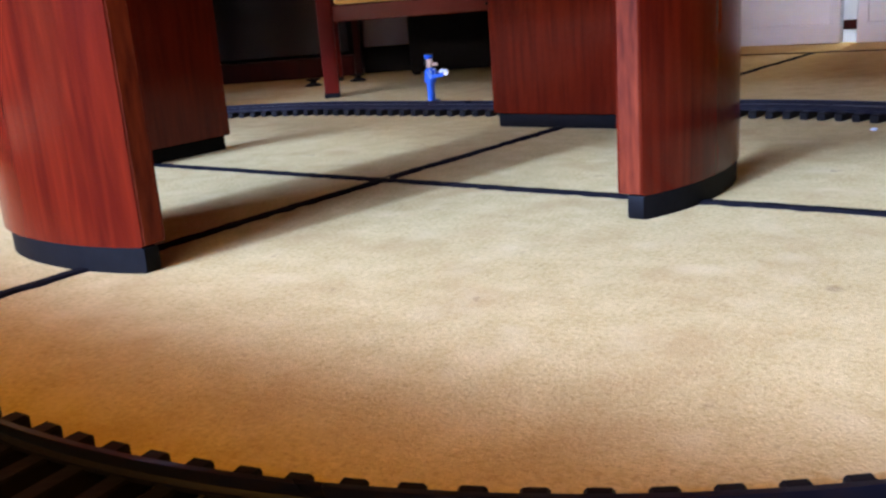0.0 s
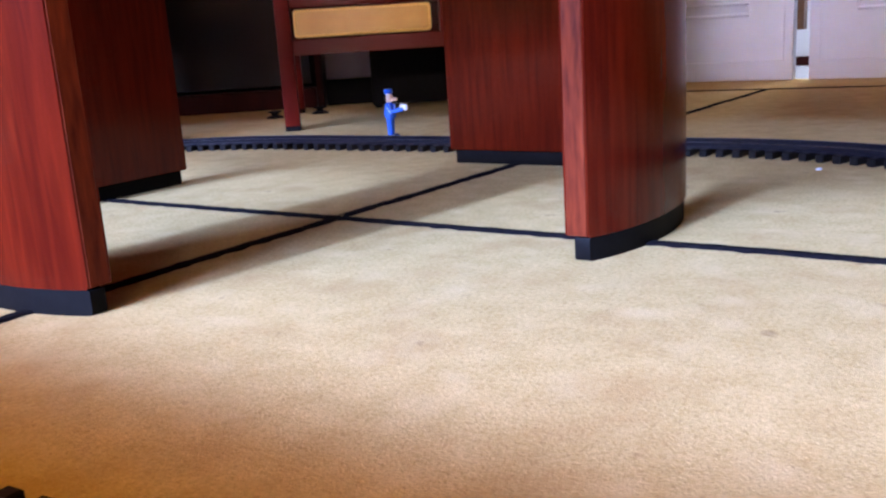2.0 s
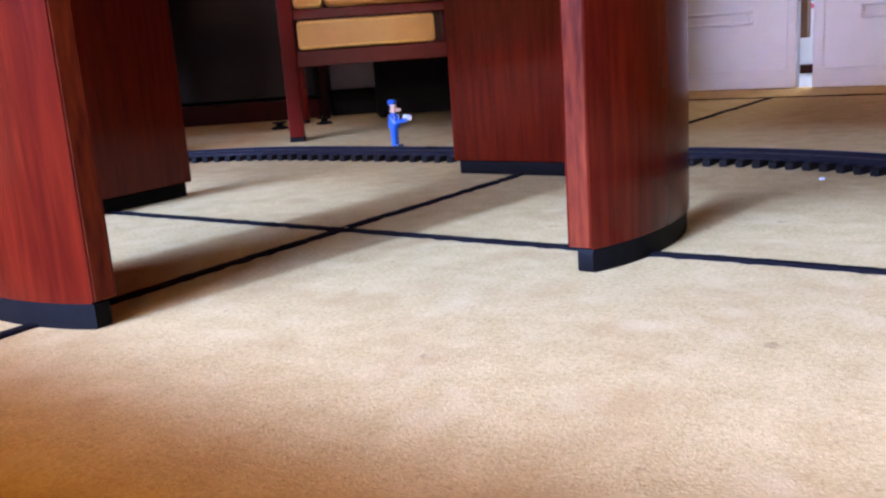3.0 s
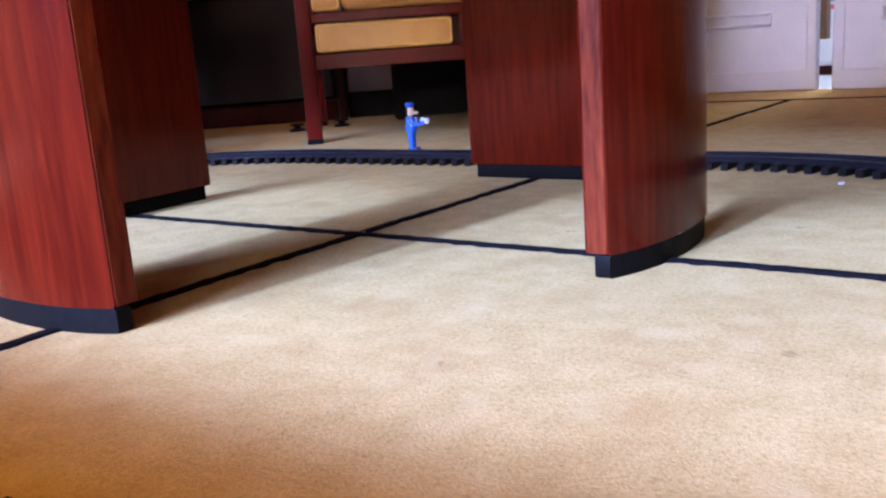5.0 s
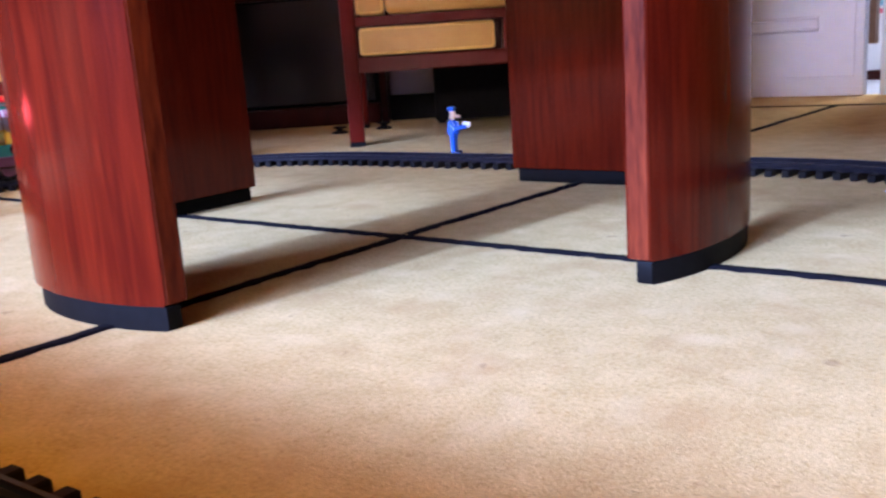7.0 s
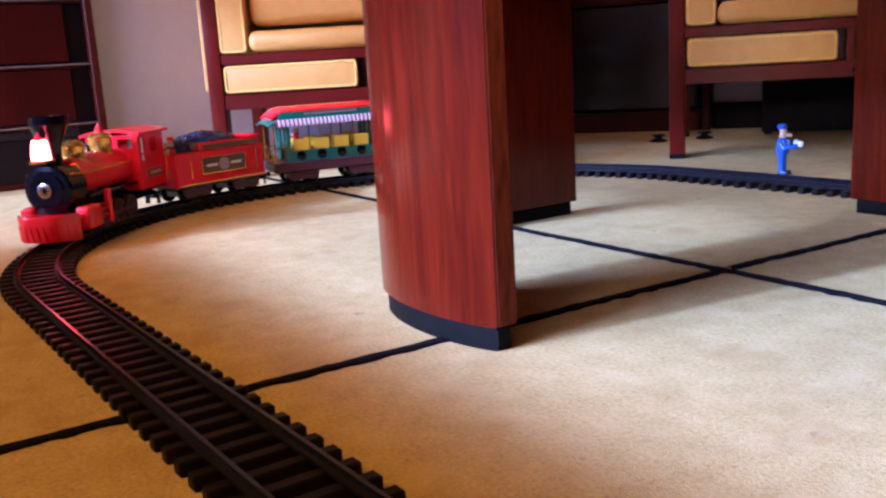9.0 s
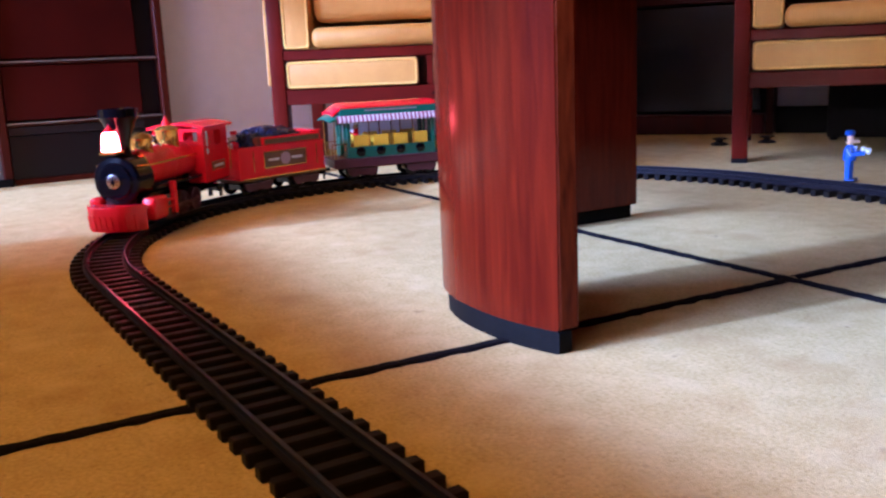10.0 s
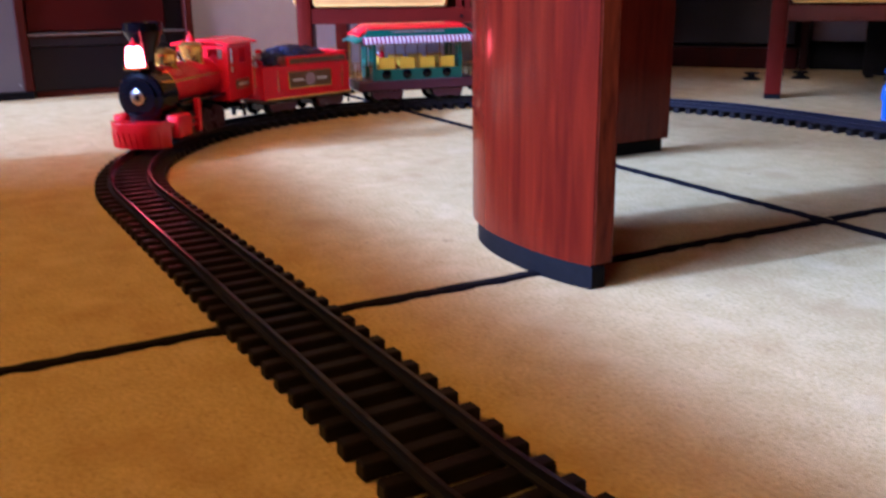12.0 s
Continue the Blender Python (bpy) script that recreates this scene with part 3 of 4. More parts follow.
def rail_bar(off):
    bm = bmesh.new()
    rows = []
    n = 260
    profile = [(-0.0035, 0.0085), (-0.0035, 0.0105), (-0.001, 0.0115), (-0.0014, 0.0145), (-0.0014, 0.0165), (0.0014, 0.0165), (0.0014, 0.0145), (0.001, 0.0115), (0.0035, 0.0105), (0.0035, 0.0085)]
    for i in range(n):
        x, y, h = on_track(LOOP * i / n)
        c, s = math.cos(radians(h)), math.sin(radians(h))
        rows.append([bm.verts.new((x - s * (off + u), y + c * (off + u), z)) for u, z in profile])
    k = len(profile)
    for i in range(n):
        a, b = rows[i], rows[(i + 1) % n]
        for j in range(k):
            bm.faces.new((a[j], a[(j + 1) % k], b[(j + 1) % k], b[j]))
    return bm


track = thing("toy_railway_track", "black plastic toy railway track laid in an oval on the carpet", "toy track")
for off in (-0.0222, 0.0222):
    part("rail", rail_bar(off), RAIL, track)
TIE = mesh_of("tie", boxed(-0.0052, 0.0052, -0.0405, 0.0405, 0.0, 0.0095, 0.0012, 1), TRACK)
TIES = round(LOOP / 0.02274)
for i in range(TIES):
    x, y, h = on_track(LOOP * i / TIES)
    piece("tie", TIE, track, pose(x, y, 0, 0, 0, h))

# ---- the toy train ----
def wheel(x, y, r, mat, parent, spokes=0, name="wheel", rim=None):
    """A flanged wheel on the rail, its face towards y's side; axis along y."""
    out = 1 if y > 0 else -1
    m = Matrix.Translation((x, y, 0.0165 + r)) @ pose(0, 0, 0, -90 * out, 0, 0)
    hub = [(r * 1.06, -0.003), (r * 1.06, -0.0015), (r, -0.001), (r, 0.003), (r * 0.86, 0.0038), (r * 0.80, 0.0022), (r * 0.28, 0.0022), (r * 0.24, 0.0045), (0.0004, 0.0045)]
    w = part(name, turned(bmesh.new(), hub, m, 24), mat, parent)
    if rim:
        ring = [(r * 0.99, 0.0032), (r * 0.99, 0.0046), (r * 0.84, 0.0046), (r * 0.84, 0.0036)]
        part("rim", turned_ring(ring, m), rim, w)
    for k in range(spokes):
        a = 2 * math.pi * k / spokes
        bm = boxed(r * 0.2, r * 0.86, -0.0013, 0.0013, 0.0024, 0.0040, m=m @ Matrix.Rotation(a, 4, "Z"))
        part("spoke", bm, rim or mat, w)
    return w


def turned_ring(profile, m, n=24):
    bm = bmesh.new()
    rings = [[bm.verts.new((q * math.cos(2 * math.pi * i / n), q * math.sin(2 * math.pi * i / n), z)) for i in range(n)] for q, z in profile]
    for a, b in zip(rings, rings[1:] + rings[:1]):
        for i in range(n):
            bm.faces.new((a[i], a[(i + 1) % n], b[(i + 1) % n], b[i]))
    bmesh.ops.transform(bm, matrix=m, verts=bm.verts)
    return bm


ALONG_X = Matrix.Rotation(radians(90), 4, "Y")


def coupler(parent, x, way):
    bm = bmesh.new()
    box(bm, min(x, x + way * 0.022), max(x, x + way * 0.022), -0.005, 0.005, 0.034, 0.041, 0.001, 1)
    box(bm, x + way * 0.016, x + way * 0.024, -0.009, 0.009, 0.030, 0.043, 0.002, 1)
    box(bm, x + way * 0.010, x + way * 0.013, -0.004, 0.004, 0.020, 0.036, 0.0005, 1)
    part("coupler", bm, GLOSS_BLACK, parent)


def bars(parent, x0, x1, y, z, height, mat):
    """Lettering too small to read, as a plain bar."""
    out = 1 if y > 0 else -1
    part("lettering_bar", boxed(x0, x1, y, y + out * 0.0010, z - height / 2, z + height / 2), mat, parent)


def bogie(parent, x, wheel_r=0.0135):
    frame_ = part("bogie", boxed(x - 0.026, x + 0.026, -0.022, 0.022, 0.026, 0.036, 0.001, 1), GLOSS_BLACK, parent)
    for y in (-0.034, 0.034):
        bm = bmesh.new()
        prof = [(x - 0.030, 0.0385), (x + 0.030, 0.0385), (x + 0.026, 0.028), (x + 0.018, 0.0235), (x + 0.008, 0.026), (x - 0.008, 0.026), (x - 0.018, 0.0235), (x - 0.026, 0.028)]
        va = [bm.verts.new((px, y - 0.0025, pz)) for px, pz in prof]
        vb = [bm.verts.new((px, y + 0.0025, pz)) for px, pz in prof]
        bm.faces.new(va), bm.faces.new(vb[::-1])
        for i in range(len(prof)):
            bm.faces.new((va[i], va[(i + 1) % 8], vb[(i + 1) % 8], vb[i]))
        part("side_frame", bm, PURPLE, frame_)
        for dx in (-0.017, 0.017):
            wheel(x + dx, math.copysign(0.0255, y), wheel_r, GLOSS_BLACK, frame_)


def locomotive(m):
    loco = thing("toy_locomotive", "red and black plastic toy steam locomotive with lit headlamp", "toy locomotive", m)
    # frame, boiler and smokebox; front towards +x, from -0.14 to 0.145
    part("chassis", boxed(-0.168, 0.085, -0.014, 0.014, 0.036, 0.060, 0.002, 1), GLOSS_BLACK, loco)
    part("running_board", boxed(-0.081, 0.060, -0.036, 0.036, 0.0655, 0.0695, 0.001, 1), GLOSS_BLACK, loco)
    z0, r = 0.0935, 0.0285
    axis = Matrix.Translation((0, 0, z0)) @ ALONG_X
    part("boiler", turned(bmesh.new(), [(r, -0.081), (r, 0.062)], axis, 32), RED, loco)
    part("boiler_underside", boxed(-0.072, 0.06, -0.020, 0.020, 0.060, 0.080, 0.004, 2), GLOSS_BLACK, loco)
    low = Matrix.Translation((0, 0, z0 - 0.0095)) @ ALONG_X
    k = 0.0345
    smoke = part("smokebox", turned(bmesh.new(), [(k * 0.9, 0.0595), (k, 0.062), (k, 0.101), (k * 0.93, 0.104), (k * 0.74, 0.1055), (k * 0.68, 0.108), (0.012, 0.1095), (0.001, 0.1095)], low, 32), GLOSS_BLACK, loco)
    part("smokebox_saddle", boxed(0.056, 0.098, -0.024, 0.024, 0.044, 0.066, 0.004, 2), GLOSS_BLACK, loco)
    medal = part("smokebox_emblem", turned(bmesh.new(), [(0.0098, 0.1097), (0.0098, 0.1112), (0.0085, 0.1116), (0.001, 0.1116)], low, 24), SILVER, smoke, "round silver emblem")
    for k in range(4):
        part("emblem_bar", boxed(-0.0007, 0.0007, -0.008, 0.008, 0.1117, 0.1122, m=low @ Matrix.Rotation(k * math.pi / 4, 4, "Z")), GLOSS_BLACK, medal)
    for x in (-0.022, 0.022, 0.0615):
        part("boiler_band", turned_ring([(r + 0.0008, x - 0.0011), (r + 0.0008, x + 0.0011), (r - 0.001, x + 0.0011), (r - 0.001, x - 0.0011)], axis, 32), GOLD if x > 0.05 else RED, loco)
    for y in (-1, 1):
        part("handrail", tube(bmesh.new(), [(-0.081, y * 0.0298, 0.101), (0.060, y * 0.0298, 0.101), (0.096, y * 0.031, 0.104)], 0.0014, 8), GOLD, loco)
        # cylinders, rods and bracket
        part("cylinder", boxed(0.058, 0.097, y * 0.030, y * 0.051, 0.027, 0.059, 0.005, 3), RED, loco)
        part("cylinder_cap", turned(bmesh.new(), [(0.009, 0.0), (0.009, 0.002), (0.006, 0.003), (0.001, 0.003)], Matrix.Translation((0.097, y * 0.041, 0.043)) @ ALONG_X, 16), RED, loco)
        for z in (0.036, 0.046):
            part("slide_bar", boxed(0.022, 0.064, y * 0.037, y * 0.040, z, z + 0.003), RED, loco)
        part("bracket", boxed(0.016, 0.025, y * 0.035, y * 0.043, 0.026, 0.073, 0.001, 1), RED, loco)
        for x in (-0.064, -0.026, 0.012):
            wheel(x, y * 0.0265, 0.0175, PURPLE, loco, 8, "driving_wheel", WHEEL_RIM)
        part("coupling_rod", boxed(-0.068, 0.016, y * 0.0335, y * 0.0355, 0.0325, 0.0365, 0.0006, 1), PURPLE, loco)
        wheel(0.108, y * 0.0255, 0.0085, PINKISH, loco, 0, "pony_wheel")
    # cowcatcher: one deep bowed plate under a flat shelf, both curved in plan
    def bow(u, reach):
        return 0.108 + reach * (1 - abs(u) ** 3.2), 0.0435 * u
    def shield(outline, closed):
        bm = bmesh.new()
        rows = []
        for i in range(21):
            u = -1 + i / 10
            rows.append([bm.verts.new((*bow(u, reach), z)) for reach, z in outline] + [bm.verts.new((x, 0.0435 * u, z)) for x, z in closed])
        n = len(rows[0])
        for p, q in zip(rows, rows[1:]):
            for k in range(n):
                bm.faces.new((p[k], p[(k + 1) % n], q[(k + 1) % n], q[k]))
        bm.faces.new(rows[0]), bm.faces.new(rows[-1][::-1])
        return bm
    cow = part("cowcatcher", shield(((0.024, 0.0175), (0.029, 0.0185), (0.036, 0.0510), (0.035, 0.0535), (0.031, 0.0535), (0.020, 0.0175)), ()), RED, loco)
    for k in range(9):
        u = -0.80 + 0.20 * k
        lo, hi = bow(u, 0.0297), bow(u, 0.0340)
        part("grille_bar", tube(bmesh.new(), [(*lo, 0.0205), (*hi, 0.0410)], 0.0012, 6), RED, cow)
    part("bumper", shield(((0.031, 0.0460), (0.031, 0.0505)), ((0.094, 0.0505), (0.094, 0.0460))), RED, cow)
    # chimney, headlamp, domes and bell
    st = Matrix.Translation((0.080, 0, 0.119))
    part("chimney", turned(bmesh.new(), [(0.014, -0.003), (0.012, 0.006), (0.013, 0.020), (0.0235, 0.047), (0.0265, 0.051), (0.0265, 0.062), (0.021, 0.0625), (0.018, 0.056), (0.001, 0.054)], st, 28), GLOSS_BLACK, loco)
    bm = bmesh.new()
    rows = [[bm.verts.new((0.107 + k * u, k * v, z)) for u, v in ((-1, -0.6), (-0.6, -1), (0.6, -1), (1, -0.6), (1, 0.6), (0.6, 1), (-0.6, 1), (-1, 0.6))]
            for k, z in ((0.0105, 0.1255), (0.0105, 0.128), (0.0088, 0.147), (0.0072, 0.1505), (0.004, 0.1525))]
    for p, q in zip(rows, rows[1:]):
        for k in range(8):
            bm.faces.new((p[k], p[(k + 1) % 8], q[(k + 1) % 8], q[k]))
    bm.faces.new(rows[0][::-1]), bm.faces.new(rows[-1])
    lamp = part("headlamp", bm, LAMP, loco, "glowing red-white headlamp", angle=50)
    part("lamp_base", boxed(0.094, 0.118, -0.0125, 0.0125, 0.121, 0.1255, 0.001, 1), GOLD, lamp)
    part("lamp_finial", turned(bmesh.new(), [(0.0075, 0), (0.005, 0.004), (0.0015, 0.007), (0.001, 0.010)], Matrix.Translation((0.107, 0, 0.1515)), 12), RED, lamp)
    part("sand_dome", turned(bmesh.new(), [(0.0185, -0.005), (0.0165, 0.001), (0.0165, 0.014), (0.0180, 0.017), (0.0140, 0.022), (0.006, 0.0255), (0.001, 0.026)], Matrix.Translation((0.029, 0, 0.119)), 24), GOLD, loco)
    dome = part("steam_dome", turned(bmesh.new(), [(0.0190, -0.005), (0.0170, 0.001), (0.0170, 0.020), (0.0185, 0.023), (0.0130, 0.028), (0.001, 0.030)], Matrix.Translation((-0.050, 0, 0.119)), 24), GOLD, loco)
    part("whistle_cap", turned(bmesh.new(), [(0.0075, 0.0), (0.005, 0.006), (0.0018, 0.011), (0.001, 0.014)], Matrix.Translation((-0.050, 0, 0.1485)), 14), RED, dome)
    bell = part("bell", turned(bmesh.new(), [(0.0075, 0.006), (0.0055, 0.010), (0.004, 0.016), (0.001, 0.018)], Matrix.Translation((-0.010, 0, 0.119)), 16), SILVER, loco)
    part("bell_stand", boxed(-0.012, -0.008, -0.010, 0.010, 0.117, 0.126, 0.001, 1), SILVER, bell)
    # cab
    c0, c1, w = -0.170, -0.082, 0.042
    for y in (-1, 1):
        # a wide window, and a narrow one over a small pane
        lines = [c0, c0 + 0.024, c0 + 0.048, c1 - 0.023, c1 - 0.011, c1]
        bm = pierced(lines, [0.055, 0.0985, 0.1075, 0.1110, 0.1335, 0.1395], [(1, 3), (3, 1), (3, 3)], (y * (w - 0.003), y * w), lambda u, v, t: (u, t, v))
        wall_ = part("cab_side", bm, RED, loco)
        part("side_plate", boxed(c0 + 0.018, c0 + 0.064, y * w, y * (w + 0.0012), 0.071, 0.085), BROWN_TRIM, wall_, "brown and gold name plate")
        for z in (0.0735, 0.0825):
            part("plate_edge", boxed(c0 + 0.019, c0 + 0.063, y * (w + 0.0012), y * (w + 0.0018), z - 0.0008, z + 0.0008), GOLD, wall_)
        bars(wall_, c0 + 0.025, c0 + 0.057, y * (w + 0.0012), 0.078, 0.003, AWNING)
        part("grab_rail", tube(bmesh.new(), [(c0 - 0.002, y * (w + 0.002), 0.066), (c0 - 0.002, y * (w + 0.002), 0.118)], 0.001, 6), GOLD, wall_)
    lines = [-w + 0.003, -0.033, -0.010, 0.010, 0.033, w - 0.003]
    bm = pierced(lines, [0.055, 0.120, 0.134, 0.1395], [(1, 1), (3, 1)], (c1 - 0.003, c1), lambda u, v, t: (t, u, v))
    part("cab_front", bm, RED, loco)
    bm = bmesh.new()
    for y in (-1, 1):
        box(bm, c0, c0 + 0.003, y * 0.018, y * (w - 0.003), 0.055, 0.1395)
    part("cab_rear", bm, RED, loco)
    part("cab_floor", boxed(c0, c1, -w + 0.003, w - 0.003, 0.052, 0.056), GLOSS_BLACK, loco)
    roof = bmesh.new()
    n = 10
    rows = []
    for i in range(n + 1):
        u = -1 + 2 * i / n
        rows.append([roof.verts.new((x, u * (w + 0.006), 0.1385 + 0.0065 * (1 - u * u) + dz)) for x, dz in ((c0 - 0.010, 0), (c1 + 0.006, 0), (c1 + 0.006, 0.004), (c0 - 0.010, 0.004))])
    for p, q in zip(rows, rows[1:]):
        for k in range(4):
            roof.faces.new((p[k], p[(k + 1) % 4], q[(k + 1) % 4], q[k]))
    roof.faces.new(rows[0]), roof.faces.new(rows[-1][::-1])
    part("cab_roof", roof, RED, loco)
    part("firebox", boxed(c1 - 0.030, c1 - 0.004, -0.020, 0.020, 0.056, 0.112, 0.004, 2), GLOSS_BLACK, loco)
    coupler(loco, -0.166, -1)
    return loco


def tender(m):
    t = thing("toy_tender", "red toy coal tender with gold lining and dark coal", "toy wagon", m)
    h, w = 0.086, 0.041
    part("floor", boxed(-0.094, 0.098, -0.040, 0.040, 0.041, 0.0455, 0.001, 1), BROWN_TRIM, t)
    bm = bmesh.new()
    # flared tub, wider at the foot
    lo = [(-h - 0.004, -w - 0.002), (h + 0.009, -w - 0.002), (h + 0.009, w + 0.002), (-h - 0.004, w + 0.002)]
    va = [bm.verts.new((x, y, 0.0455)) for x, y in lo]
    vb = [bm.verts.new((x * 0.985, y * 0.97, 0.054)) for x, y in lo]
    vc = [bm.verts.new((x * 0.985, y * 0.97, 0.098)) for x, y in lo]
    for p, q in ((va, vb), (vb, vc)):
        for i in range(4):
            bm.faces.new((p[i], p[(i + 1) % 4], q[(i + 1) % 4], q[i]))
    bm.faces.new(va[::-1]), bm.faces.new(vc)
    tub = part("tub", bm, RED, t)
    for y in (-1, 1):
        part("top_board", boxed(-h, h - 0.045, y * 0.034, y * 0.038, 0.098, 0.112, 0.001, 1), RED, tub)
        part("coal_rail", boxed(-h + 0.004, h - 0.05, y * 0.0381, y * 0.0393, 0.100, 0.1085), BROWN_TRIM, tub)
        part("side_plate", boxed(-0.046, 0.042, y * 0.0415, y * 0.0425, 0.060, 0.088), BROWN_TRIM, tub, "brown plate with gold frame")
        for z in (0.061, 0.087):
            part("plate_frame", boxed(-0.047, 0.043, y * 0.0418, y * 0.0432, z - 0.0008, z + 0.0008), GOLD, tub)
        for x in (-0.0465, 0.0425):
            part("plate_frame", boxed(x - 0.0008, x + 0.0008, y * 0.0418, y * 0.0432, 0.0602, 0.0878), GOLD, tub)
        part("side_emblem", turned(bmesh.new(), [(0.0105, 0), (0.0105, 0.0012), (0.001, 0.0014)], Matrix.Translation((-0.002, y * 0.0424, 0.074)) @ pose(0, 0, 0, -90 * y), 20), PINKISH, tub, "round grey emblem")
        bars(tub, -0.038, -0.016, y * 0.0425, 0.074, 0.004, AWNING)
        bars(tub, 0.012, 0.034, y * 0.0425, 0.074, 0.004, AWNING)
        for x in (-0.072, 0.064):
            part("gold_lining", boxed(x - 0.0006, x + 0.0006, y * 0.0413, y * 0.0422, 0.057, 0.092), GOLD, tub)
        part("edge_lining", boxed(-0.09, 0.088, y * 0.0405, y * 0.0436, 0.0458, 0.0472), GOLD, tub)
    part("rear_board", boxed(-h, -h + 0.004, -0.034, 0.034, 0.098, 0.114, 0.001, 1), RED, tub)
    part("rear_deck", boxed(-h - 0.004, -h + 0.020, -0.036, 0.036, 0.1135, 0.116, 0.001, 1), RED, tub)
    bm = bmesh.new()
    bmesh.ops.create_icosphere(bm, subdivisions=5, radius=1)
    for v in bm.verts:
        q = v.co.copy()
        k = 1 + 0.16 * noise.noise(q * 5) + 0.10 * noise.noise(q * 11) + 0.05 * noise.noise(q * 23)
        v.co = Vector((q.x * 0.072 * k + 0.006, q.y * 0.033 * k, 0.099 + max(q.z, -0.1) * 0.029 * k))
    part("tool_crate", boxed(0.012, 0.050, 0.012, 0.035, 0.0980, 0.1125, 0.005, 3), CRATE, t, "red-brown box beside the coal")
    part("coal_load", bm, COAL, t, "glossy dark lumps of coal", angle=20)
    for x in (-0.050, 0.052):
        bogie(t, x)
    coupler(t, -0.092, -1), coupler(t, 0.094, 1)
    return t


def scallop(mat, y):
    """One stripe of the awning edge, 4 mm wide, with a rounded lower end."""
    bm = bmesh.new()
    hw = 0.105 / 54
    xs, drop = [-hw, -hw / 2, 0, hw / 2, hw], [0, 0.0016, 0.0022, 0.0016, 0]
    outer = [[bm.verts.new((x, y * 0.0465, 0.1355)) for x in xs], [bm.verts.new((x, y * 0.0515, 0.1275)) for x in xs],
             [bm.verts.new((x, y * 0.0515, 0.1245 - d)) for x, d in zip(xs, drop)]]
    inner = [[bm.verts.new(v.co - Vector((0, y * 0.0012, 0.0002))) for v in row] for row in outer]
    for rows in (outer, inner):
        for p, q in zip(rows, rows[1:]):
            for i in range(4):
                bm.faces.new((p[i], p[i + 1], q[i + 1], q[i]))
    for i in range(4):
        bm.faces.new((outer[2][i], outer[2][i + 1], inner[2][i + 1], inner[2][i]))
    return mesh_of("awning_scallop", bm, mat)


SCALLOP = {(k, y): scallop(mat, y) for k, mat in enumerate((AWNING, AWNING_RED)) for y in (-1, 1)}


def coach(m, label):
    c = thing("toy_coach", label, "toy coach", m, "open coaches of the toy train")
    L, w = 0.085, 0.039
    fr = part("underframe", boxed(-0.112, 0.112, -0.043, 0.043, 0.040, 0.0565, 0.002, 1), PURPLE, c)
    part("frame_edge", boxed(-0.113, 0.113, -0.0445, 0.0445, 0.054, 0.0575, 0.001, 1), PURPLE, fr)
    for y in (-1, 1):
        # low green side with round dark openings below the seats
        lines = [-L]
        for k in range(5):
            lines += [-L + 2 * L * k / 5 + 0.009, -L + 2 * L * (k + 1) / 5 - 0.009]
        bm = pierced(lines + [L], [0.0575, 0.060, 0.0745, 0.0775], [], (y * (w - 0.0025), y * w), lambda u, v, t: (u, t, v))
        sill = part("side_sill", bm, GREEN, c)
        for k in range(4):
            x = -L + 0.030 + 2 * (L - 0.008) * k / 4
            part("round_opening", turned(bmesh.new(), [(0.0088, 0), (0.0088, 0.0006), (0.0080, 0.0010), (0.001, 0.0010)], Matrix.Translation((x, y * w, 0.0685)) @ pose(0, 0, 0, -90 * y), 20), GLOSS_BLACK, sill, "round black opening")
        part("corner_post", boxed(-L, -L + 0.006, y * (w - 0.004), y * (w + 0.001), 0.0775, 0.126), GREEN, c)
        part("corner_post", boxed(L - 0.006, L, y * (w - 0.004), y * (w + 0.001), 0.0775, 0.126), GREEN, c)
        for k in range(1, 4):
            x = -L + 2 * L * k / 4
            part("roof_post", tube(bmesh.new(), [(x, y * (w - 0.002), 0.0775), (x, y * (w - 0.002), 0.127)], 0.0011, 6), GOLD, c)
        # scalloped awning, white with mauve stripes
        n, ex = 54, 0.105
        for k in range(n):
            piece("awning_scallop", SCALLOP[k % 2, y], c, Matrix.Translation((-ex + 2 * ex * (k + 0.5) / n, 0, 0)))
        bars(c, -0.050, 0.050, y * 0.0423, 0.1430, 0.0028, PINKISH)
    # bulkheads with arched doorway and windows, end platforms
    for e in (-1, 1):
        x = e * L
        lines = [-w + 0.003, -0.031, -0.018, -0.012, 0.012, 0.018, 0.031, w - 0.003]
        bm = pierced(lines, [0.0575, 0.092, 0.117, 0.128], [(1, 1), (5, 1), (3, 0), (3, 1)], (x, x - e * 0.004), lambda u, v, t: (t, u, v))
        bulk = part("bulkhead", bm, GREEN, c)
        part("door_emblem", boxed(x + e * 0.0002, x + e * 0.0012, 0.020, 0.029, 0.070, 0.082, 0.0004, 1), GOLD, bulk)
        px = e * 0.108
        for y in (-1, 1):
            bm = bmesh.new()
            for q in (0.038, 0.014):
                tube(bm, [(px, y * q, 0.0565), (px, y * q, 0.084 if q < 0.03 else 0.130)], 0.0011, 6)
            for z in (0.068, 0.084):
                tube(bm, [(px, y * 0.038, z), (px, y * 0.014, z)], 0.0010, 6)
            tube(bm, [(px, y * 0.038, 0.084), (e * L, y * 0.038, 0.084)], 0.0010, 6)
            part("platform_railing", bm, GOLD, c, "thin gold railing")
        coupler(c, e * 0.112, e)
    part("floor_inside", boxed(-L, L, -w + 0.003, w - 0.003, 0.0575, 0.0590), PURPLE, c)
    for k in range(4):
        x = -L + 0.016 + 2 * (L - 0.008) * k / 4
        seat = part("bench_seat", boxed(x, x + 0.020, -0.034, 0.034, 0.0745, 0.0785, 0.001, 1), YELLOW, c)
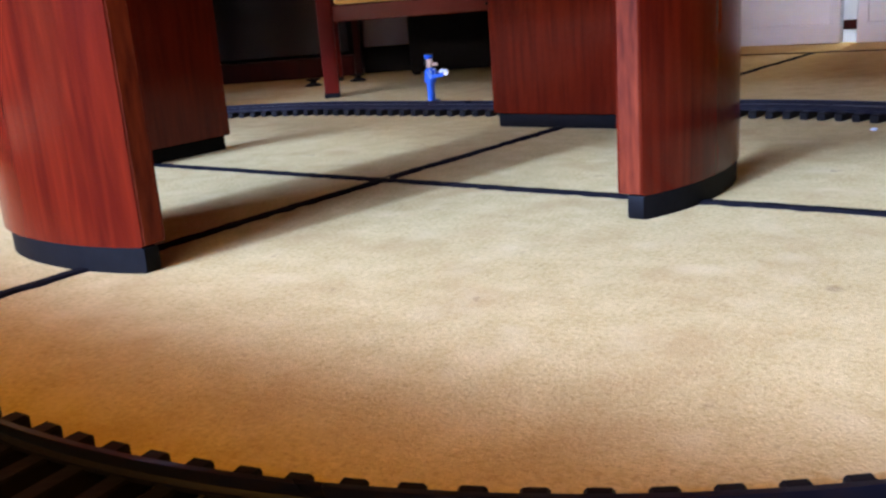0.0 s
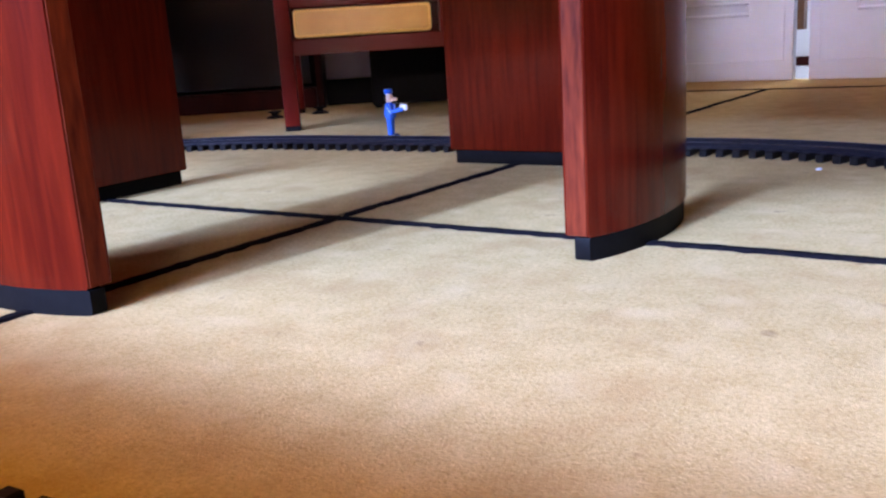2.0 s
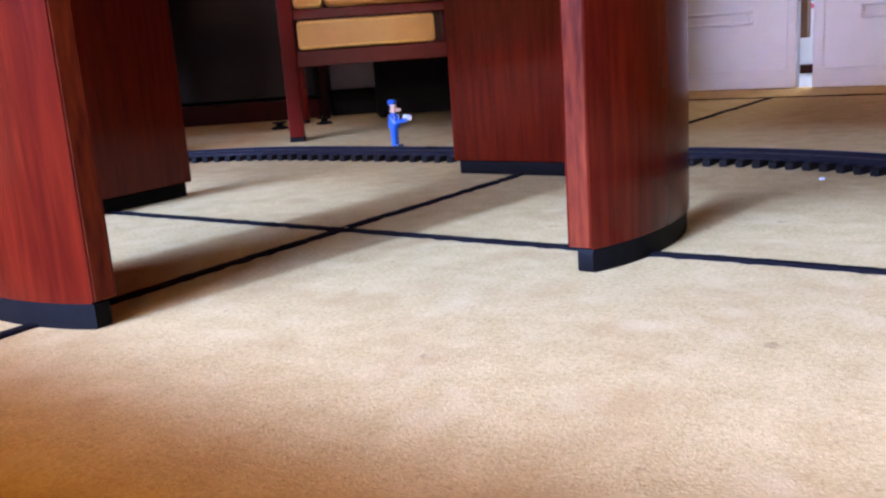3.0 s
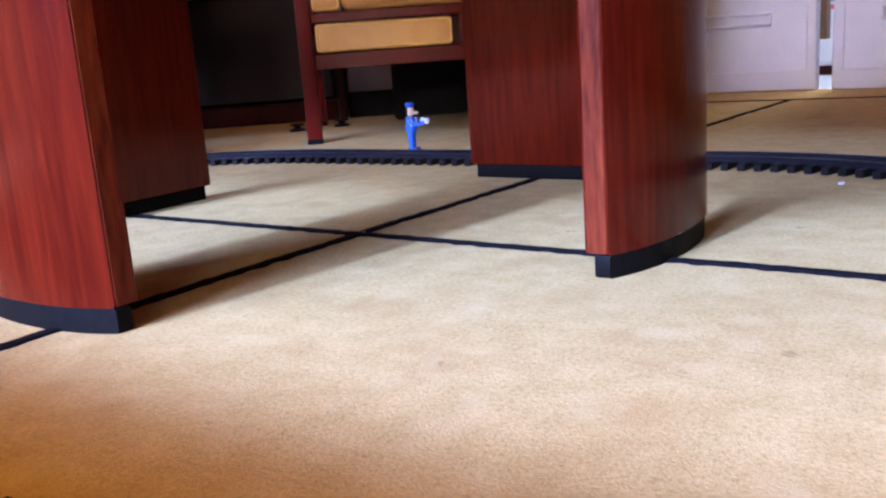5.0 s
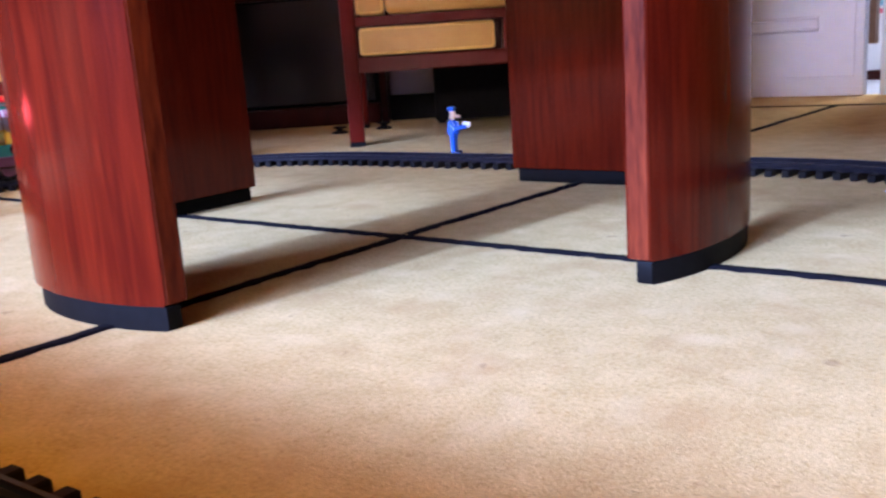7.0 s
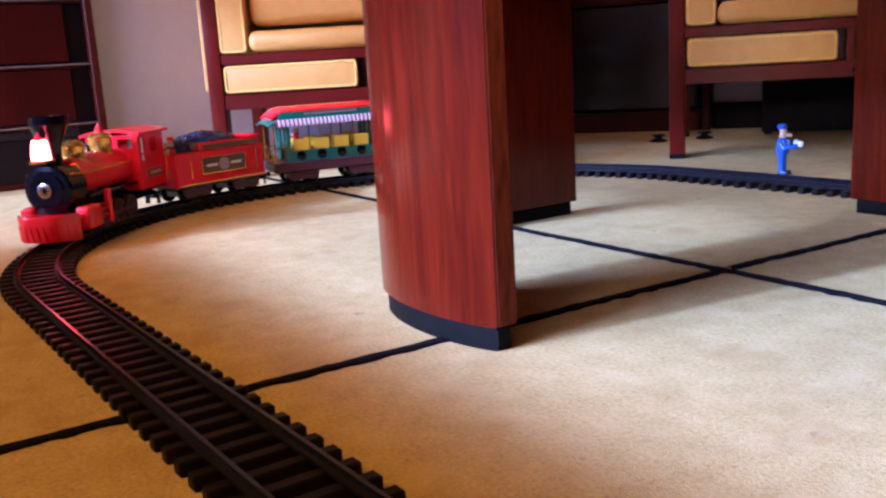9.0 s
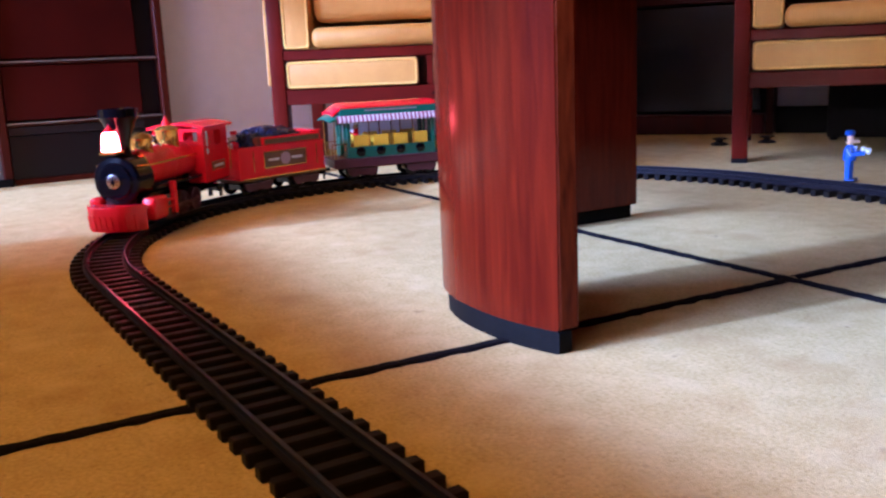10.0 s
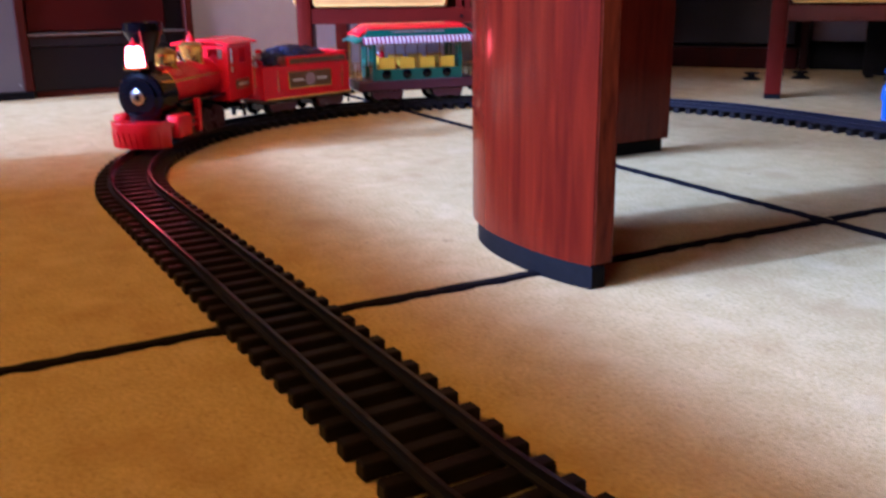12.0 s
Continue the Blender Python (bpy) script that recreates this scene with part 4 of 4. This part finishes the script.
        back_ = boxed(-0.0015, 0.0015, -0.034, 0.034, 0, 0.022, 0.001, 1, m=pose(x + 0.021, 0, 0.0775, 0, 8, 0))
        part("bench_back", back_, YELLOW, seat)
        part("bench_stand", boxed(x + 0.006, x + 0.018, -0.030, 0.030, 0.059, 0.0745), GLOSS_BLACK, seat)
        for y in (-1, 1):
            bm = boxed(x - 0.003, x + 0.0265, y * 0.0345, y * 0.0362, 0.0775, 0.0985, 0.001, 1)
            part("bench_end", bm, YELLOW, seat)
    # roof: green clerestory shell with red crown, curved down at both ends
    def shell(bm, ex, hw, z_eave, rise, droop, thick):
        nx, ny = 24, 12
        top = []
        for i in range(nx + 1):
            u = -1 + 2 * i / nx
            end = max(0.0, (abs(u) - 0.78) / 0.22)
            row = []
            for j in range(ny + 1):
                v = -1 + 2 * j / ny
                z = z_eave + rise * (1 - abs(v) ** 2.4) * (1 - 0.55 * end ** 2) - droop * end ** 2
                row.append((u * ex, v * hw, z))
            top.append(row)
        va = [[bm.verts.new(p) for p in row] for row in top]
        vb = [[bm.verts.new((p[0], p[1], p[2] - thick)) for p in row] for row in top]
        for i in range(nx):
            for j in range(ny):
                bm.faces.new((va[i][j], va[i + 1][j], va[i + 1][j + 1], va[i][j + 1]))
                bm.faces.new((vb[i][j], vb[i][j + 1], vb[i + 1][j + 1], vb[i + 1][j]))
        for i in range(nx):
            for j in (0, ny):
                bm.faces.new((va[i][j], va[i + 1][j], vb[i + 1][j], vb[i][j]))
        for j in range(ny):
            for i in (0, nx):
                bm.faces.new((va[i][j], va[i][j + 1], vb[i][j + 1], vb[i][j]))
        return bm
    roof = part("roof", shell(bmesh.new(), 0.118, 0.047, 0.1345, 0.010, 0.008, 0.003), GREEN, c)
    bm = bmesh.new()
    rows = [[bm.verts.new((px * ex, py * ey, z)) for px, py in ((-1, -1), (1, -1), (1, 1), (-1, 1))] for ex, ey, z in ((0.100, 0.0462, 0.1350), (0.094, 0.0385, 0.1505))]
    bm.faces.new(rows[0][::-1]), bm.faces.new(rows[1])
    for k in range(4):
        bm.faces.new((rows[0][k], rows[0][(k + 1) % 4], rows[1][(k + 1) % 4], rows[1][k]))
    part("roof_band", bm, GREEN, roof)
    part("roof_crown", shell(bmesh.new(), 0.110, 0.0400, 0.1500, 0.0075, 0.011, 0.004), RED, roof, "red roof crown")
    for x in (-0.058, 0.058):
        bogie(c, x)
    return c


def vehicle(s):
    x, y, h = on_track(s)
    return pose(x, y, 0, 0, 0, h)


locomotive(vehicle(-0.389))
tender(vehicle(-0.669))
coach(vehicle(-0.909), "green toy coach with red roof behind the tender")
coach(vehicle(-1.154), "green toy coach with red roof and striped awning")


# ---- dolls and small things ----
def doll(name, m, label, dress, cap, scale=1.0, mitts=True):
    """A small painted figure as one plain mesh."""
    bm = bmesh.new()
    slots = [dress, SKIN, PAPER_WHITE, GLOSS_BLACK, cap]
    marks = []

    def add(slot, build):
        n = len(bm.faces)
        build()
        bm.faces.ensure_lookup_table()
        marks.extend([slot] * (len(bm.faces) - n))
    for y in (-0.006, 0.006):
        add(3, lambda: box(bm, -0.006, 0.014, y - 0.005, y + 0.005, 0, 0.006, 0.002, 2))
        add(0, lambda: turned(bm, [(0.0055, 0), (0.0062, 0.02), (0.0068, 0.032)], pose(0, y, 0.005), 12))
    add(0, lambda: turned(bm, [(0.011, 0.0), (0.012, 0.006), (0.0105, 0.016), (0.0095, 0.022), (0.005, 0.026)], pose(0, 0, 0.035), 16))
    add(2, lambda: box(bm, 0.007, 0.0122, -0.0045, 0.0045, 0.042, 0.059, 0.001, 1))
    for y in (-1, 1):
        add(0, lambda: tube(bm, [(0, y * 0.010, 0.056), (0.004 + 0.004 * (y < 0), y * 0.017, 0.046), (0.018 + 0.012 * (y < 0), y * 0.012, 0.049)], 0.004, 8))
        add(2 if mitts else 1, lambda: turned(bm, [(0.002, -0.004), (0.0055, 0), (0.005, 0.005), (0.001, 0.007)], pose(0.021 + 0.014 * (y < 0), y * 0.011, 0.051), 10))
    add(1, lambda: turned(bm, [(0.003, 0), (0.007, 0.004), (0.0078, 0.010), (0.006, 0.016), (0.001, 0.018)], pose(0, 0, 0.060), 14))
    add(1, lambda: box(bm, 0.004, 0.017, -0.004, 0.004, 0.0635, 0.0695, 0.003, 2))
    add(3, lambda: turned(bm, [(0.0055, 0), (0.0066, 0.004), (0.0060, 0.009)], pose(-0.0042, 0, 0.065), 12))
    add(4, lambda: turned(bm, [(0.0080, 0.0), (0.0082, 0.002), (0.0092, 0.005), (0.0075, 0.0075), (0.001, 0.0085)], pose(-0.001, 0, 0.0765), 14))
    bmesh.ops.transform(bm, matrix=Matrix.Diagonal((scale * 0.9, scale * 0.86, scale, 1)), verts=bm.verts)
    data = bpy.data.meshes.new(name)
    bmesh.ops.recalc_face_normals(bm, faces=bm.faces)
    bm.faces.ensure_lookup_table()
    for face, slot in zip(bm.faces, marks):
        face.material_index = slot
    bm.to_mesh(data)
    bm.free()
    for s in slots:
        data.materials.append(s)
    data.shade_smooth()
    data.set_sharp_from_angle(angle=radians(40))
    ob = new(name, data)
    ob.matrix_world = m
    return tagged(ob, label, "toy figure")


doll("toy_figure", pose(-0.379, 0.600, 0, 0, 0, 20), "small blue toy conductor figure standing beside the track", BLUE, BLUE)
x, y, h = on_track(-0.594)
doll("toy_driver", pose(x, y, 0.062, 0, 0, h), "tiny toy driver in red cap on the tender", RED, RED, 0.75)
x, y, h = on_track(-0.851)
doll("toy_passenger", pose(x, y, 0.0795, 0, 0, h), "tiny toy passenger in red sitting in the coach", RED, PAPER_WHITE, 0.48)


def caster_cup(x, y):
    cup = thing("caster_cup", "small black rubber caster cup lying on the carpet", "caster cup", pose(x, y, 0), "caster cups behind the armchair")
    part("base", turned(bmesh.new(), [(0.020, 0), (0.021, 0.002), (0.016, 0.005), (0.010, 0.007)], None, 18), BLACK, cup)
    part("stem", turned(bmesh.new(), [(0.009, 0.007), (0.008, 0.010), (0.009, 0.012)], None, 14), BLACK, cup)
    part("rim", turned(bmesh.new(), [(0.010, 0.012), (0.017, 0.0135), (0.017, 0.0165), (0.013, 0.017)], None, 18), BLACK, cup)


caster_cup(-0.955, 0.905)
caster_cup(-0.905, 1.010)
bm = bmesh.new()
bmesh.ops.create_icosphere(bm, subdivisions=2, radius=0.004)
for v in bm.verts:
    v.co *= 1 + 0.3 * noise.noise(v.co * 400)
    v.co.z = max(v.co.z * 0.5, -0.0012)
ob = part("paper_crumb", bm, PAPER_WHITE)
ob.location = (0.379, 0.381, 0.0012)
tagged(ob, "tiny white crumb of paper on the carpet", "paper crumb")
